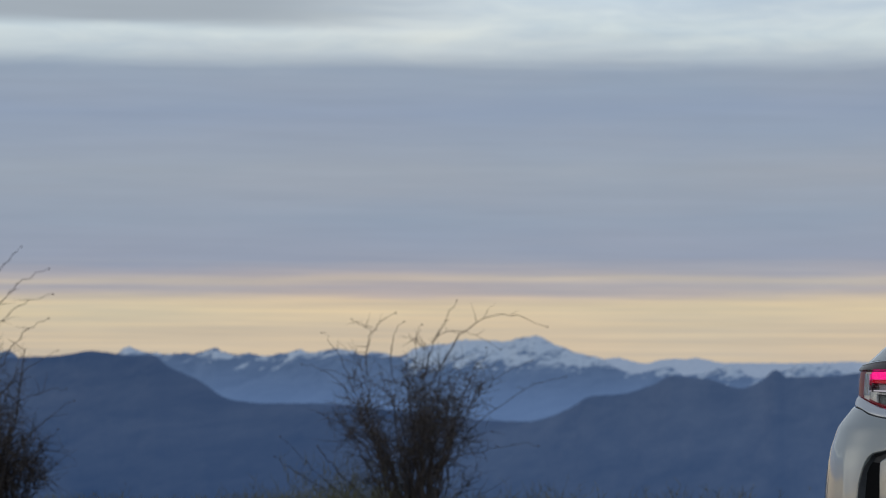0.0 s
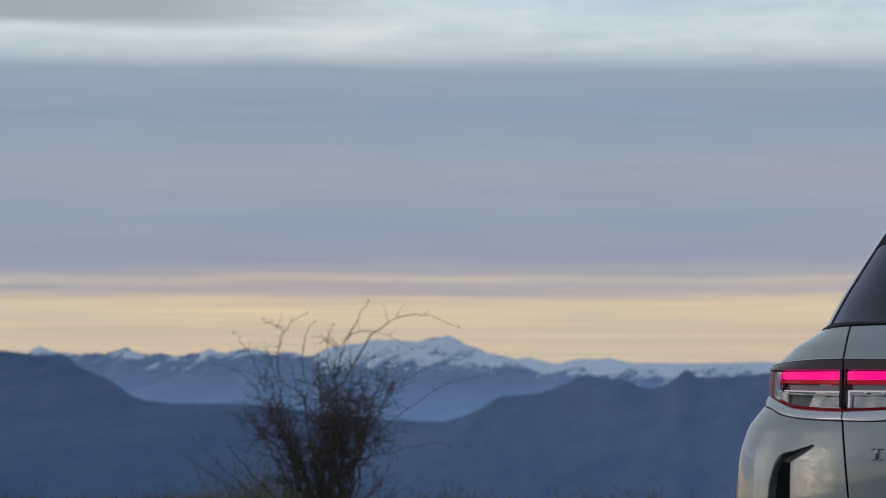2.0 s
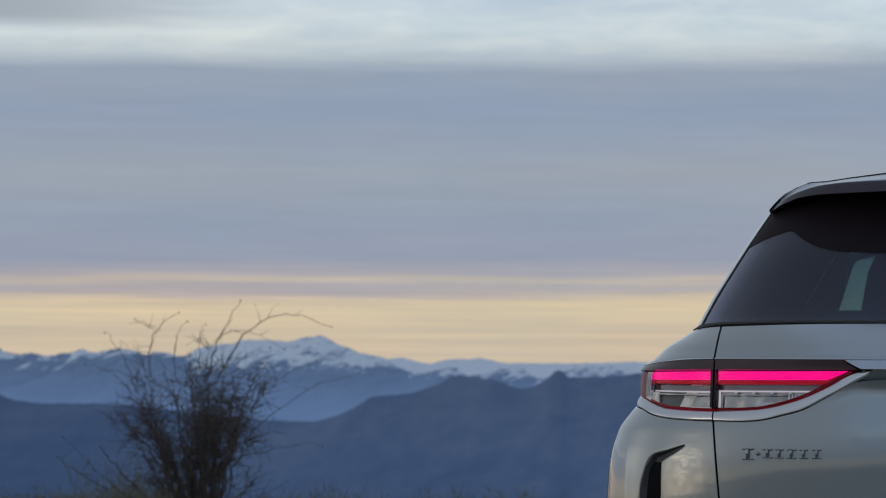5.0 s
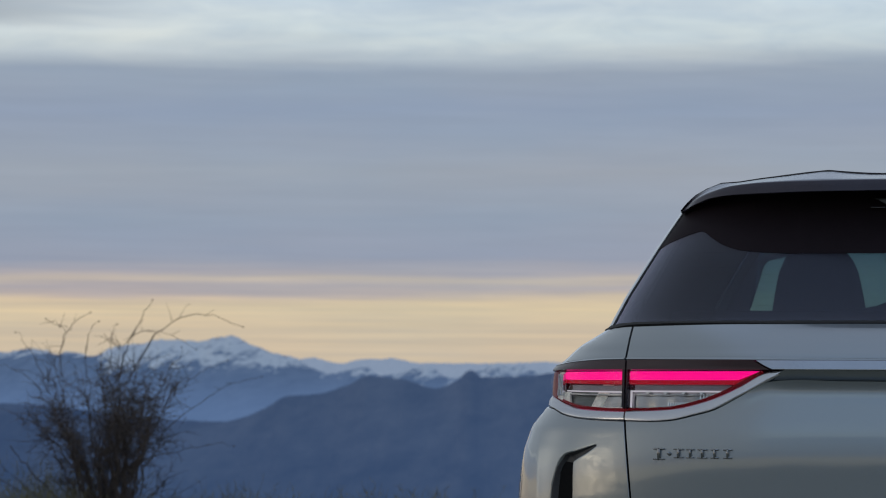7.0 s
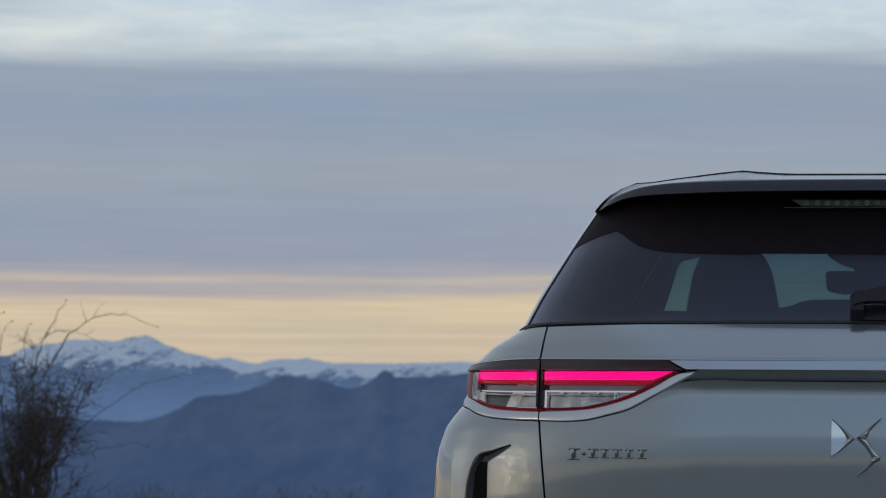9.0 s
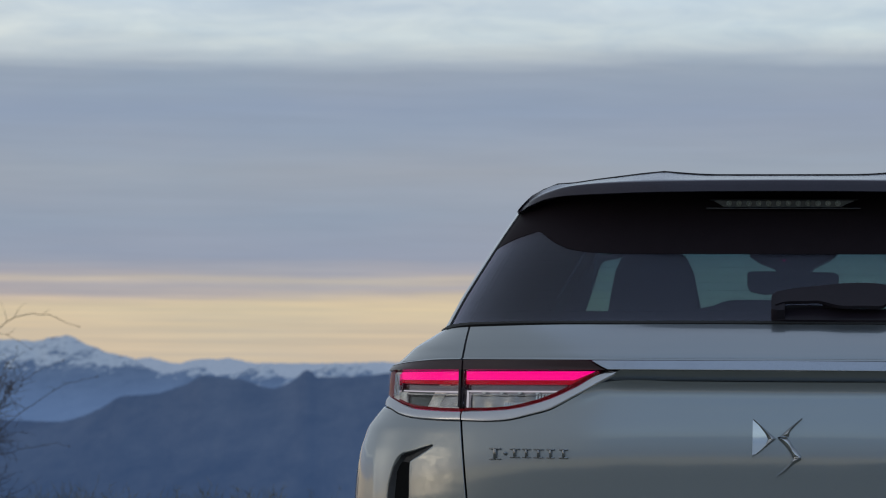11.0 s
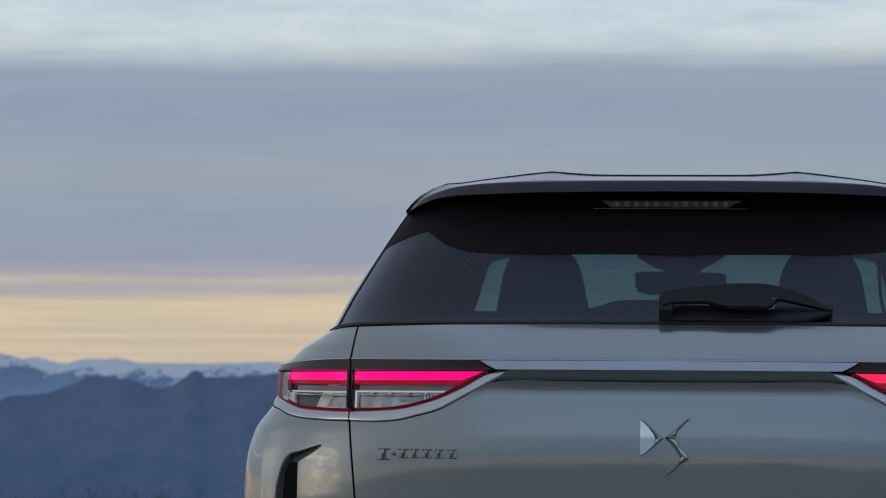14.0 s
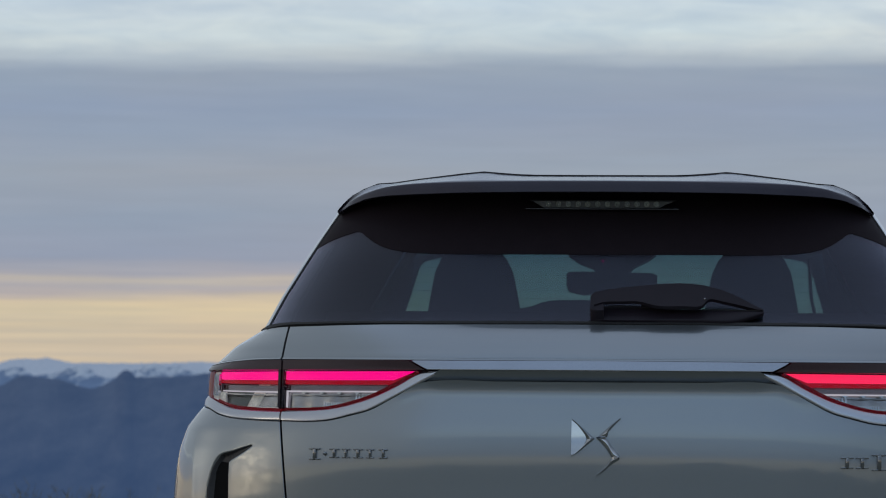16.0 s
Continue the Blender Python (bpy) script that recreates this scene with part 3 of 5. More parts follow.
SNOW_EDGE = [(-1500, 40), (-1130, 37), (-1010, 34), (-945, 33), (-900, 27), (-760, 25), (-700, 23), (-560, 16), (-400, 18)]
# blue and pale casts here are haze put into the materials
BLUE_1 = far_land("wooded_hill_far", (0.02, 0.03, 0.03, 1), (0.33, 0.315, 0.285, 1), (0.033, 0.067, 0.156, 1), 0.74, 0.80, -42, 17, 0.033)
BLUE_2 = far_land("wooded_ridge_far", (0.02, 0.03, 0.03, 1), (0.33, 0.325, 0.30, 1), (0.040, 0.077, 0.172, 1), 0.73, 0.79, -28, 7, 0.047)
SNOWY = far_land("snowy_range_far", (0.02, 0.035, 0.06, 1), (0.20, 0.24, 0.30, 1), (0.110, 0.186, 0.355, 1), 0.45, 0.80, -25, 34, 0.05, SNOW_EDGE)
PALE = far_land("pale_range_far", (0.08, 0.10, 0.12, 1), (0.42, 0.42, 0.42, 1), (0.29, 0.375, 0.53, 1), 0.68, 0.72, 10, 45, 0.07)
ridge("backdrop_hill", "wooded hill beyond the valley, tinted blue by painted haze", 2100, bearings(2100, LEFT_HILL), -200, BLUE_1, 0.7, 3, 600)
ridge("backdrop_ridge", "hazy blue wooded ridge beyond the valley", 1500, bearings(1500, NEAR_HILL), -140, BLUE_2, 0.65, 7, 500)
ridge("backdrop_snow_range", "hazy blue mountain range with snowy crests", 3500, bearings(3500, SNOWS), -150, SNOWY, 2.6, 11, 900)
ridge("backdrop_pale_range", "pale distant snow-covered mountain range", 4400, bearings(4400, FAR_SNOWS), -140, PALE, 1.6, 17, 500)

# wooded rise behind the viewer, mirrored in the paintwork
DARK_WOODS = material("dark_woods", (0.075, 0.08, 0.065), rough=0.95, vary=0.4, scale=0.05, fine=0.6)
WOODS = [(100.0, 0.2), (130.0, 1.3), (150.0, 1.6), (165.0, 1.3), (178.0, 1.1), (190.0, 1.0), (205.0, 1.3), (230.0, 1.0), (262.0, 0.2)]
ridge("backdrop_woods", "dark wooded rise behind the viewpoint", 320, bearings(320, WOODS), -2, DARK_WOODS, 0.8, 23, 60)
TREES = [(180.0, 0.3), (182.5, 1.3), (186.0, 1.6), (192.0, 1.2), (198.0, 1.9), (206.0, 1.3), (214.0, 1.6), (226.0, 0.4)]
ridge("backdrop_trees", "line of dark trees behind the viewpoint", 240, bearings(240, TREES), -2, DARK_WOODS, 2.4, 31, 20)

# ---- the car ----
car = thing("car", "silver grey compact crossover with lit tail lamps and black roof", "car", (0.0075, 0, 0))


def arch(y):
    low = 0.27
    for c in (0.80, 3.36):
        d = abs(y - c)
        if d < 0.37:
            low = max(low, 0.33 + math.sqrt(0.37 ** 2 - d * d))
    return low


# tailgate: lower panel with the lamp cut-out as its upper line, upper shelf under the window
TRIM_LOW = [(-0.6575, 0.9907), (-0.5945, 0.9902), (-0.5585, 0.9927), (-0.511, 1.0037), (-0.4755, 1.0132), (-0.4175, 1.0422), (-0.3595, 1.0727), (-0.3385, 1.0752), (-0.2075, 1.0752), (0, 1.0745)]
half = [((-0.63, -0.592, -0.556)[i] if i < 3 else x, 0.70, x, z) for i, (x, z) in enumerate(TRIM_LOW)]
gate_cols = half + [(-c[0], c[1], -c[2], c[3]) for c in reversed(half[:-1])]


def scoop(x, z):
    """The tailgate curls out towards the trim above it."""
    under = ease(TRIM_LOW, -abs(x)) - z
    near = max(0.0, 1 - under / 0.034) ** 2
    return 0.0065 * near * max(0.0, min(1.0, (0.47 - abs(x)) / 0.15))


tailgate = part("tailgate", rear_patch(gate_cols, scoop, 0.014, 112, 110), PAINT, car, "silver grey tailgate panel")
shelf = [(-0.66, 1.1222, -0.6555, 1.1885), (-0.4075, 1.1222, -0.4175, 1.1935), (0, 1.1222, 0, 1.1945), (0.4075, 1.1222, 0.4175, 1.1935), (0.66, 1.1222, 0.6555, 1.1885)]
part("tailgate_shelf", rear_patch(shelf, 0.0, 0.012, 60, 12), PAINT, car, "silver grey shelf below the rear window")
SEAL = [(-0.73, 1.1815, -0.728, 1.188), (-0.6995, 1.1865, -0.6985, 1.1935), (-0.6745, 1.1905, -0.6735, 1.196), (-0.6075, 1.193, -0.6075, 1.1975), (-0.3075, 1.1945, -0.3075, 1.1995), (0, 1.1955, 0, 1.2003)]
part("window_seal", rear_patch(SEAL + [(-a, b, -c, d) for a, b, c, d in reversed(SEAL[:-1])], 0.002, 0.02, 80, 2), RUBBER, car, "black rubber window seal")
part("shelf_edge", rear_patch([(-0.66, 1.1182, -0.66, 1.1226), (-0.5, 1.1185, -0.5, 1.1229), (0, 1.1188, 0, 1.1232), (0.5, 1.1185, 0.5, 1.1229), (0.66, 1.1182, 0.66, 1.1226)], 0.0045, 0.02, 50, 8, True, 1, 0.0005, 0.0006, 3.0), PAINT, car)
# chrome bar and the shaded undercut below it
part("chrome_bar", rear_patch([(-0.3495, 1.0992, -0.3865, 1.1184), (0.0, 1.0995, 0.0, 1.1193), (0.3495, 1.0992, 0.3865, 1.1184)], 0.013, 0.02, 40, 12, False, 1, 0.0045, 0.0012, 6.0), SATIN, car, "satin chrome bar between the tail lamps")
part("undercut_strip", rear_patch([(-0.362, 1.0768, -0.324, 1.099), (0.0, 1.0765, 0.0, 1.099), (0.362, 1.0768, 0.324, 1.099)], -0.004, 0.012, 40, 10, False, 1, 0.013), PAINT, car, "shaded scoop under the chrome bar")
# dark body structure seen in the gaps
part("inner_shell", rear_patch([(-0.9, 0.3, -0.9, 1.19), (-0.6, 0.3, -0.6, 1.19), (0, 0.3, 0, 1.19), (0.6, 0.3, 0.6, 1.19), (0.9, 0.3, 0.9, 1.19)], -0.06, 0.01, 60, 30), GAP, car)
part("lower_bumper", rear_patch([(-0.96, 0.26, -0.96, 0.695), (-0.6, 0.26, -0.6, 0.695), (0, 0.26, 0, 0.695), (0.6, 0.26, 0.6, 0.695), (0.96, 0.26, 0.96, 0.695)], 0.0, 0.02, 60, 14), MATT_BLACK, car, "black plastic lower bumper")

SLOT_LINE = [(0.7, -0.8015, 0.0275), (0.829, -0.7995, 0.0258), (0.866, -0.7965, 0.0228), (0.8965, -0.791, 0.018), (0.911, -0.783, 0.0125), (0.92, -0.7645, 0.008), (0.929, -0.7445, 0.0055), (0.94, -0.7215, 0.0015)]
SLOT = SLOT_LINE[:1] + [curve_at(SLOT_LINE, 1 / 7 + i / 16 * 6 / 7) for i in range(17)]


def slot_relief(x, z):
    """How far the corner panel sinks towards the slot."""
    best = 0.0
    ridge_line = 0.0014 * math.exp(-((abs(x) - 0.857) / 0.009) ** 2) * max(0.0, min(1.0, (0.99 - z) / 0.10))
    if abs(x) > 0.8425 or abs(x) < 0.7075 or z > 0.95:
        return ridge_line
    for (z0, x0, h0), (z1, x1, h1) in zip(SLOT, SLOT[1:]):
        dx, dz = x1 - x0, z1 - z0
        t = max(0.0, min(1.0, ((-abs(x) - x0) * dx + (z - z0) * dz) / (dx * dx + dz * dz)))
        h = h0 + (h1 - h0) * t
        gap = math.hypot(-abs(x) - x0 - dx * t, z - z0 - dz * t)
        left = -abs(x) < x0 + dx * t - (z - z0 - dz * t) * 0.3
        f = max(0.0, min(1.0, (1.05 * h - gap) / ((0.62 if left else 0.25 if h > 0.014 else 0.6) * h)))
        best = max(best, f * f * (3 - 2 * f) * min(1.0, h / 0.012))
    return ridge_line - 0.016 * best


def cups(x, z):
    """Shallow reflector cups behind the lamp lens."""
    near = max(0.0, min(1.0, (abs(x) - 0.755) / 0.045))
    return -0.015 + 0.008 * near * near * (3 - 2 * near) + 0.0012 * math.sin(abs(x) * 150.0) + 0.0025 * math.cos((z - 1.035) * 70)


for side in (1, -1):
    # corner panel round the rear, below the lamp, and the shoulder above it
    part("corner_panel", rear_patch([(-0.9675, 0.7, -0.9675, 1.026), (-0.8775, 0.7, -0.8275, 1.0125), (-0.8375, 0.7, -0.8065, 1.0035), (-0.7975, 0.7, -0.7845, 0.9979), (-0.7075, 0.7, -0.7185, 0.9917), (-0.6345, 0.7, -0.662, 0.9903)], slot_relief, 0.004, 280, 150, True, side), PAINT, car, "silver grey rear corner panel", True, 180)
    part("shoulder", rear_patch([(-0.8525, 1.1095, -0.7525, 1.1705), (-0.7975, 1.116, -0.7295, 1.1815), (-0.7275, 1.1205, -0.6995, 1.1862), (-0.6645, 1.1222, -0.66, 1.1885)], 0.0, 0.012, 30, 16, True, side), PAINT, car)
    part("shoulder_edge", rear_patch([(-0.8375, 1.1035, -0.8375, 1.1085), (-0.7945, 1.1105, -0.7945, 1.1155), (-0.7655, 1.1135, -0.7655, 1.1182), (-0.7255, 1.1165, -0.7255, 1.1212), (-0.6645, 1.118, -0.6645, 1.1226)], 0.0045, 0.02, 30, 8, True, side, 0.0005, 0.0006, 3.0), PAINT, car)
    # satin trim that runs under the lamp and rises inwards
    part("lamp_trim", rear_patch([(-0.8675, 1.0245, -0.8675, 1.0455), (-0.8275, 1.0148, -0.8315, 1.037), (-0.8065, 1.0058, -0.8105, 1.029), (-0.7845, 1.0002, -0.7875, 1.022), (-0.7185, 0.994, -0.72, 1.0144), (-0.662, 0.9929, -0.662, 1.0126)], 0.004, 0.02, 36, 16, True, side, 0.001, 0.0030, 2.0), SATIN_TRIM, car, "satin chrome trim under the tail lamp")
    part("lamp_trim", rear_patch([(-0.6575, 0.992, -0.6575, 1.0126), (-0.5945, 0.9915, -0.5955, 1.0144), (-0.5585, 0.9943, -0.5595, 1.0171), (-0.511, 1.0051, -0.5115, 1.0268), (-0.4755, 1.0147, -0.4765, 1.0375), (-0.4175, 1.0435, -0.418, 1.0645), (-0.3595, 1.0745, -0.3716, 1.0903), (-0.3385, 1.0851, -0.3550, 1.0964), (-0.3179, 1.0966, -0.3360, 1.0978)], 0.0075, 0.02, 64, 16, True, side, 0.003, 0.0030, 2.0), SATIN_TRIM, car, "satin chrome trim under the tail lamp")
    # outer lamp
    outline = [(-0.8675, 1.0455), (-0.8315, 1.0385), (-0.8105, 1.031), (-0.7875, 1.024), (-0.72, 1.0164), (-0.662, 1.0146)]
    lamp = part("tail_lamp", rear_patch([(x, z, x, 1.108) for x, z in outline], -0.030, 0.012, 30, 8, True, side), MATT_BLACK, car, "tail lamp with a glowing pink-red bar")
    part("upper_cover", rear_patch([(-0.8675, 1.0935, -0.8575, 1.1005), (-0.8075, 1.0965, -0.7975, 1.11), (-0.7475, 1.097, -0.7475, 1.1148), (-0.662, 1.0972, -0.662, 1.117)], 0.003, 0.012, 30, 6, True, side, 0.003), SMOKED, lamp, "smoked dark upper cover")
    part("light_bar", rear_patch([(-0.8095, 1.0778, -0.8115, 1.0938), (-0.7375, 1.0773, -0.7375, 1.0946), (-0.671, 1.0773, -0.671, 1.0948)], -0.006, 0.012, 24, 4, True, side), PINK if side == 1 else PINK_ANGLED, lamp, "glowing pink-red light bar")
    part("red_edge", rear_patch([(-0.8195, 1.0705, -0.8205, 1.0932), (-0.8095, 1.07, -0.8115, 1.0938)], -0.006, 0.010, 4, 4, False, side), RED, lamp)
    part("red_edge", rear_patch([(-0.671, 1.069, -0.671, 1.0948), (-0.6665, 1.069, -0.6665, 1.0948)], -0.006, 0.010, 3, 4, False, side), RED, lamp)
    part("red_filter", rear_patch([(-0.8105, 1.07, -0.8105, 1.0775), (-0.7375, 1.069, -0.7375, 1.077), (-0.671, 1.0688, -0.671, 1.077)], -0.010, 0.006, 24, 2, True, side), RED, lamp)
    part("red_end", rear_patch([(-0.8675, 1.0475, -0.8675, 1.092), (-0.8435, 1.043, -0.8415, 1.093), (-0.8295, 1.039, -0.8255, 1.0935)], -0.002, 0.006, 10, 4, False, side), DEEP_RED_GLOW, lamp, "red lamp end")
    part("side_optic", rear_patch([(-0.8295, 1.039, -0.8255, 1.0935), (-0.8135, 1.0335, -0.8105, 1.0938)], -0.004, 0.004, 8, 8, False, side), OPTIC_GLINT, lamp, "clear ribbed lamp corner")
    for k in range(4):
        x = -0.827 + k * 0.0042
        part("optic_rib", rear_patch([(x, 1.043, x + 0.003, 1.089), (x + 0.0014, 1.043, x + 0.0044, 1.089)], -0.001, 0.006, 1, 8, False, side), CHROME, lamp)
    part("red_rim", rear_patch([(x, z, x + 0.001, z + 0.0042) for x, z in outline], -0.004, 0.02, 30, 2, True, side), RIM, lamp, "red lower rim")
    # dark, pale and grey pieces put a cloud reflection into the optic's colours
    part("optic", rear_patch([(-0.8195, 1.036, -0.8135, 1.068), (-0.7875, 1.0265, -0.7695, 1.0685), (-0.7505, 1.0215, -0.723, 1.0685)], -0.012, 0.004, 40, 12, True, side, -0.020), DARK_OPTIC, lamp, "darker part of the lamp optic")
    part("optic", rear_patch([(-0.7505, 1.0215, -0.723, 1.0685), (-0.722, 1.0195, -0.698, 1.0685)], cups, 0.004, 20, 12, True, side), OPTIC_GLINT, lamp, "clear grey optic")
    part("optic", rear_patch([(-0.722, 1.0195, -0.698, 1.0685), (-0.6925, 1.018, -0.68, 1.0685), (-0.6625, 1.0175, -0.6625, 1.0685)], cups, 0.004, 24, 12, True, side), LED_GLASS, lamp, "darker part of the lamp optic")
    part("optic", rear_patch([(-0.8135, 1.034, -0.8135, 1.0515), (-0.796, 1.0295, -0.798, 1.051)], -0.007, 0.004, 8, 6, False, side), OPTIC_GLINT, lamp)
    part("optic_shelf", rear_patch([(-0.742, 1.0225, -0.742, 1.0248), (-0.705, 1.0198, -0.705, 1.0225), (-0.6665, 1.0192, -0.6665, 1.0218)], -0.007, 0.004, 16, 2, True, side), OPTIC_GLINT, lamp)
    part("light_line", rear_patch([(-0.8075, 1.0527, -0.8075, 1.0552), (-0.7375, 1.0518, -0.7375, 1.0543), (-0.6695, 1.0516, -0.6695, 1.0541)], -0.008, 0.004, 20, 2, True, side), GUIDE, lamp, "white light guide")
    part("light_line", rear_patch([(-0.6715, 1.0225, -0.6715, 1.0525), (-0.669, 1.0225, -0.669, 1.0525)], -0.008, 0.004, 2, 6, False, side), GUIDE, lamp)
    part("optic_shelf", rear_patch([(-0.8075, 1.0465, -0.8075, 1.049), (-0.7375, 1.0455, -0.7375, 1.048), (-0.6745, 1.0453, -0.6745, 1.0478)], -0.007, 0.004, 20, 2, True, side), LED_GLASS, lamp)
    part("lens", rear_patch([(x, z, x, 1.0965) for x, z in outline], 0.002, 0.004, 30, 6, True, side), LENS, lamp, "clear lamp lens")
    part("diffuser", rear_patch([(-0.7975, 1.0565, -0.7975, 1.0665), (-0.7375, 1.0555, -0.7375, 1.066), (-0.6755, 1.055, -0.6755, 1.0655)], -0.013, 0.004, 20, 2, True, side), DIFFUSER, lamp)
    part("lamp_side", rear_patch([(-0.6672, 1.0185, -0.6672, 1.0972), (-0.6622, 1.0165, -0.6622, 1.0972)], 0.0035, 0.012, 2, 8, False, side), GLOSS_BLACK, lamp)
    # inner lamp on the tailgate
    low = [(-0.6575, 1.0146), (-0.5955, 1.016), (-0.5595, 1.0187), (-0.5115, 1.0284), (-0.4765, 1.0391), (-0.418, 1.0661), (-0.3716, 1.092), (-0.3565, 1.0982)]
    tops = (-0.6575, -0.6075, -0.5675, -0.5225, -0.4825, -0.4325, -0.3995, -0.3905)
    lamp = part("tail_lamp", rear_patch([(x, z, x2, 1.113) for (x, z), x2 in zip(low, tops)], -0.030, 0.012, 40, 8, True, side), MATT_BLACK, car, "tail lamp with a glowing pink-red bar")
    part("upper_cover", rear_patch([(-0.6575, 1.0972, -0.6575, 1.1172), (-0.5075, 1.0975, -0.5075, 1.1176), (-0.3585, 1.0985, -0.391, 1.1176)], 0.004, 0.012, 40, 6, False, side, 0.004), SMOKED, lamp, "smoked dark upper cover")
    part("light_bar", rear_patch([(-0.654, 1.0775, -0.654, 1.0948), (-0.5175, 1.0778, -0.5075, 1.0952), (-0.4075, 1.0785, -0.3765, 1.0958)], -0.005, 0.012, 30, 4, False, side), PINK if side == 1 else PINK_ANGLED, lamp, "glowing pink-red light bar")
    part("red_edge", rear_patch([(-0.6565, 1.069, -0.6565, 1.0948), (-0.654, 1.069, -0.654, 1.0948)], -0.005, 0.010, 2, 4, False, side), RED, lamp)
    part("red_filter", rear_patch([(-0.653, 1.069, -0.653, 1.0772), (-0.5275, 1.0692, -0.5175, 1.0775), (-0.4275, 1.0695, -0.4095, 1.0782)], -0.009, 0.006, 30, 2, False, side), RED, lamp)
    part("red_edge", rear_patch([(-0.4315, 1.067, -0.4375, 1.0712), (-0.3995, 1.0805, -0.4065, 1.0838), (-0.373, 1.0948, -0.3765, 1.0962)], -0.004, 0.008, 12, 3, False, side), RED, lamp)
    part("red_rim", rear_patch([(x, z, x - d, z + 0.0048) for (x, z), d in zip(low[:-1], (0, 0, 0.002, 0.004, 0.005, 0.006, 0.005))], -0.003, 0.02, 56, 2, True, side), DEEP_RED_GLOW, lamp, "red lower rim")
    part("optic", rear_patch([(-0.6565, 1.018, -0.6565, 1.069), (-0.5875, 1.0185, -0.5775, 1.069), (-0.5375, 1.025, -0.5175, 1.069), (-0.4775, 1.042, -0.4625, 1.069), (-0.4355, 1.0615, -0.4275, 1.069)], cups, 0.004, 80, 12, True, side), LED_GLASS, lamp, "clear grey optic")
    part("light_line", rear_patch([(-0.6545, 1.0533, -0.6545, 1.0558), (-0.5375, 1.0535, -0.5375, 1.056), (-0.4555, 1.0538, -0.4515, 1.0563)], -0.008, 0.004, 30, 2, False, side), GUIDE, lamp, "white light guide")
    part("light_line", rear_patch([(-0.6545, 1.0225, -0.6545, 1.054), (-0.652, 1.0225, -0.652, 1.054)], -0.008, 0.004, 2, 6, False, side), GUIDE, lamp)
    part("light_line", rear_patch([(-0.6455, 1.0462, -0.6455, 1.048), (-0.5375, 1.0464, -0.5375, 1.0482), (-0.4725, 1.0468, -0.4695, 1.0486)], -0.009, 0.004, 30, 2, False, side), LED_GLASS, lamp)
    part("diffuser", rear_patch([(-0.6475, 1.0565, -0.6475, 1.0678), (-0.5275, 1.0565, -0.5175, 1.068), (-0.4555, 1.057, -0.4375, 1.068)], -0.013, 0.004, 24, 2, False, side), DIFFUSER, lamp)
    for k in range(5):
        x = -0.6225 + k * 0.0385
        part("reflector", rear_patch([(x + 0.006, 1.0482, x, 1.0535), (x + 0.0065, 1.0482, x + 0.0125, 1.0535)], -0.0085, 0.004, 2, 1, False, side), CHROME, lamp)
    for k in range(11):
        x = -0.5725 + k * 0.0052
        part("optic_rib", rear_patch([(x, 1.0235, x, 1.0325), (x + 0.0026, 1.0235, x + 0.0026, 1.0325)], -0.010, 0.01, 1, 1, False, side), CHROME, lamp)
    for k in range(5):
        x = -0.5045 + k * 0.0068
        part("optic_rib", rear_patch([(x, 1.0385 + 0.0012 * k, x, 1.0495), (x + 0.0032, 1.0385 + 0.0012 * k, x + 0.0032, 1.0495)], -0.010, 0.01, 1, 1, False, side), CHROME, lamp)
    part("lens", rear_patch([(x, z, x2, 1.0968) for (x, z), x2 in zip(low, (-0.6575, -0.6075, -0.5575, -0.5075, -0.4575, -0.4075, -0.3735, -0.3575))], 0.003, 0.004, 40, 6, True, side), LENS, lamp, "clear lamp lens")
    part("lamp_side", rear_patch([(-0.6573, 1.0165, -0.6573, 1.0972), (-0.6556, 1.0185, -0.6556, 1.0972)], 0.0042, 0.012, 2, 8, False, side), GLOSS_BLACK, lamp)
    # black slot in the bumper corner
    slot = part("bumper_slot", rear_patch([(-0.8155, 0.705, -0.7725, 0.705), (-0.8131, 0.829, -0.7725, 0.829), (-0.8094, 0.8664, -0.7725, 0.867), (-0.804, 0.8939, -0.7725, 0.897), (-0.7955, 0.906, -0.773, 0.903)], -0.0085, 0.003, 60, 6, True, side), GAP, car, "black slot in the bumper corner")
    for k in range(9):
        z = 0.735 + k * 0.018
        part("slat", rear_patch([(-0.8095, z, -0.8095, z + 0.006), (-0.7755, z, -0.7755, z + 0.004)], -0.0078, 0.003, 4, 1, False, side), GAP, slot)
    # dark sheet laid in the recess, its shade put into the colour
    part("slot_shade", rear_patch([(x - 0.92 * h, z + 0.1 * h, x + 1.0 * h, z) if z < 0.9 else (x - 0.36 * h, z + 0.84 * h, x + 0.30 * h, z - 0.68 * h) for z, x, h in SLOT], lambda x, z: slot_relief(x, z) * 0.78 + 0.0008, 0.001, 160, 30, True, side), RECESS_SHADE, slot, "recess round the slot with its shade painted in", True, 180)
    # sides
    part("rear_quarter", flank(lambda y: max(arch(y), 0.30), 1.0, 0.424, 1.22, side), PAINT, car)
    part("rear_quarter_top", flank(1.005, 1.19, 0.43, 1.22, side, 0.0, 0.01, 24, 8, 0.0, 0.0), PAINT, car)
    d = part("rear_door", flank(lambda y: max(arch(y), 0.30), 1.0, 1.226, 2.02, side), PAINT, car, "silver grey rear door")
    part("door_handle", box(bmesh.new(), (side * 0.90, 1.42, 0.93), (0.03, 0.17, 0.025), 0.008), PAINT, d)
    d = part("front_door", flank(lambda y: max(arch(y), 0.30), 1.0, 2.026, 2.98, side), PAINT, car, "silver grey front door")
    part("door_handle", box(bmesh.new(), (side * 0.90, 2.2, 0.93), (0.03, 0.17, 0.025), 0.008), PAINT, d)
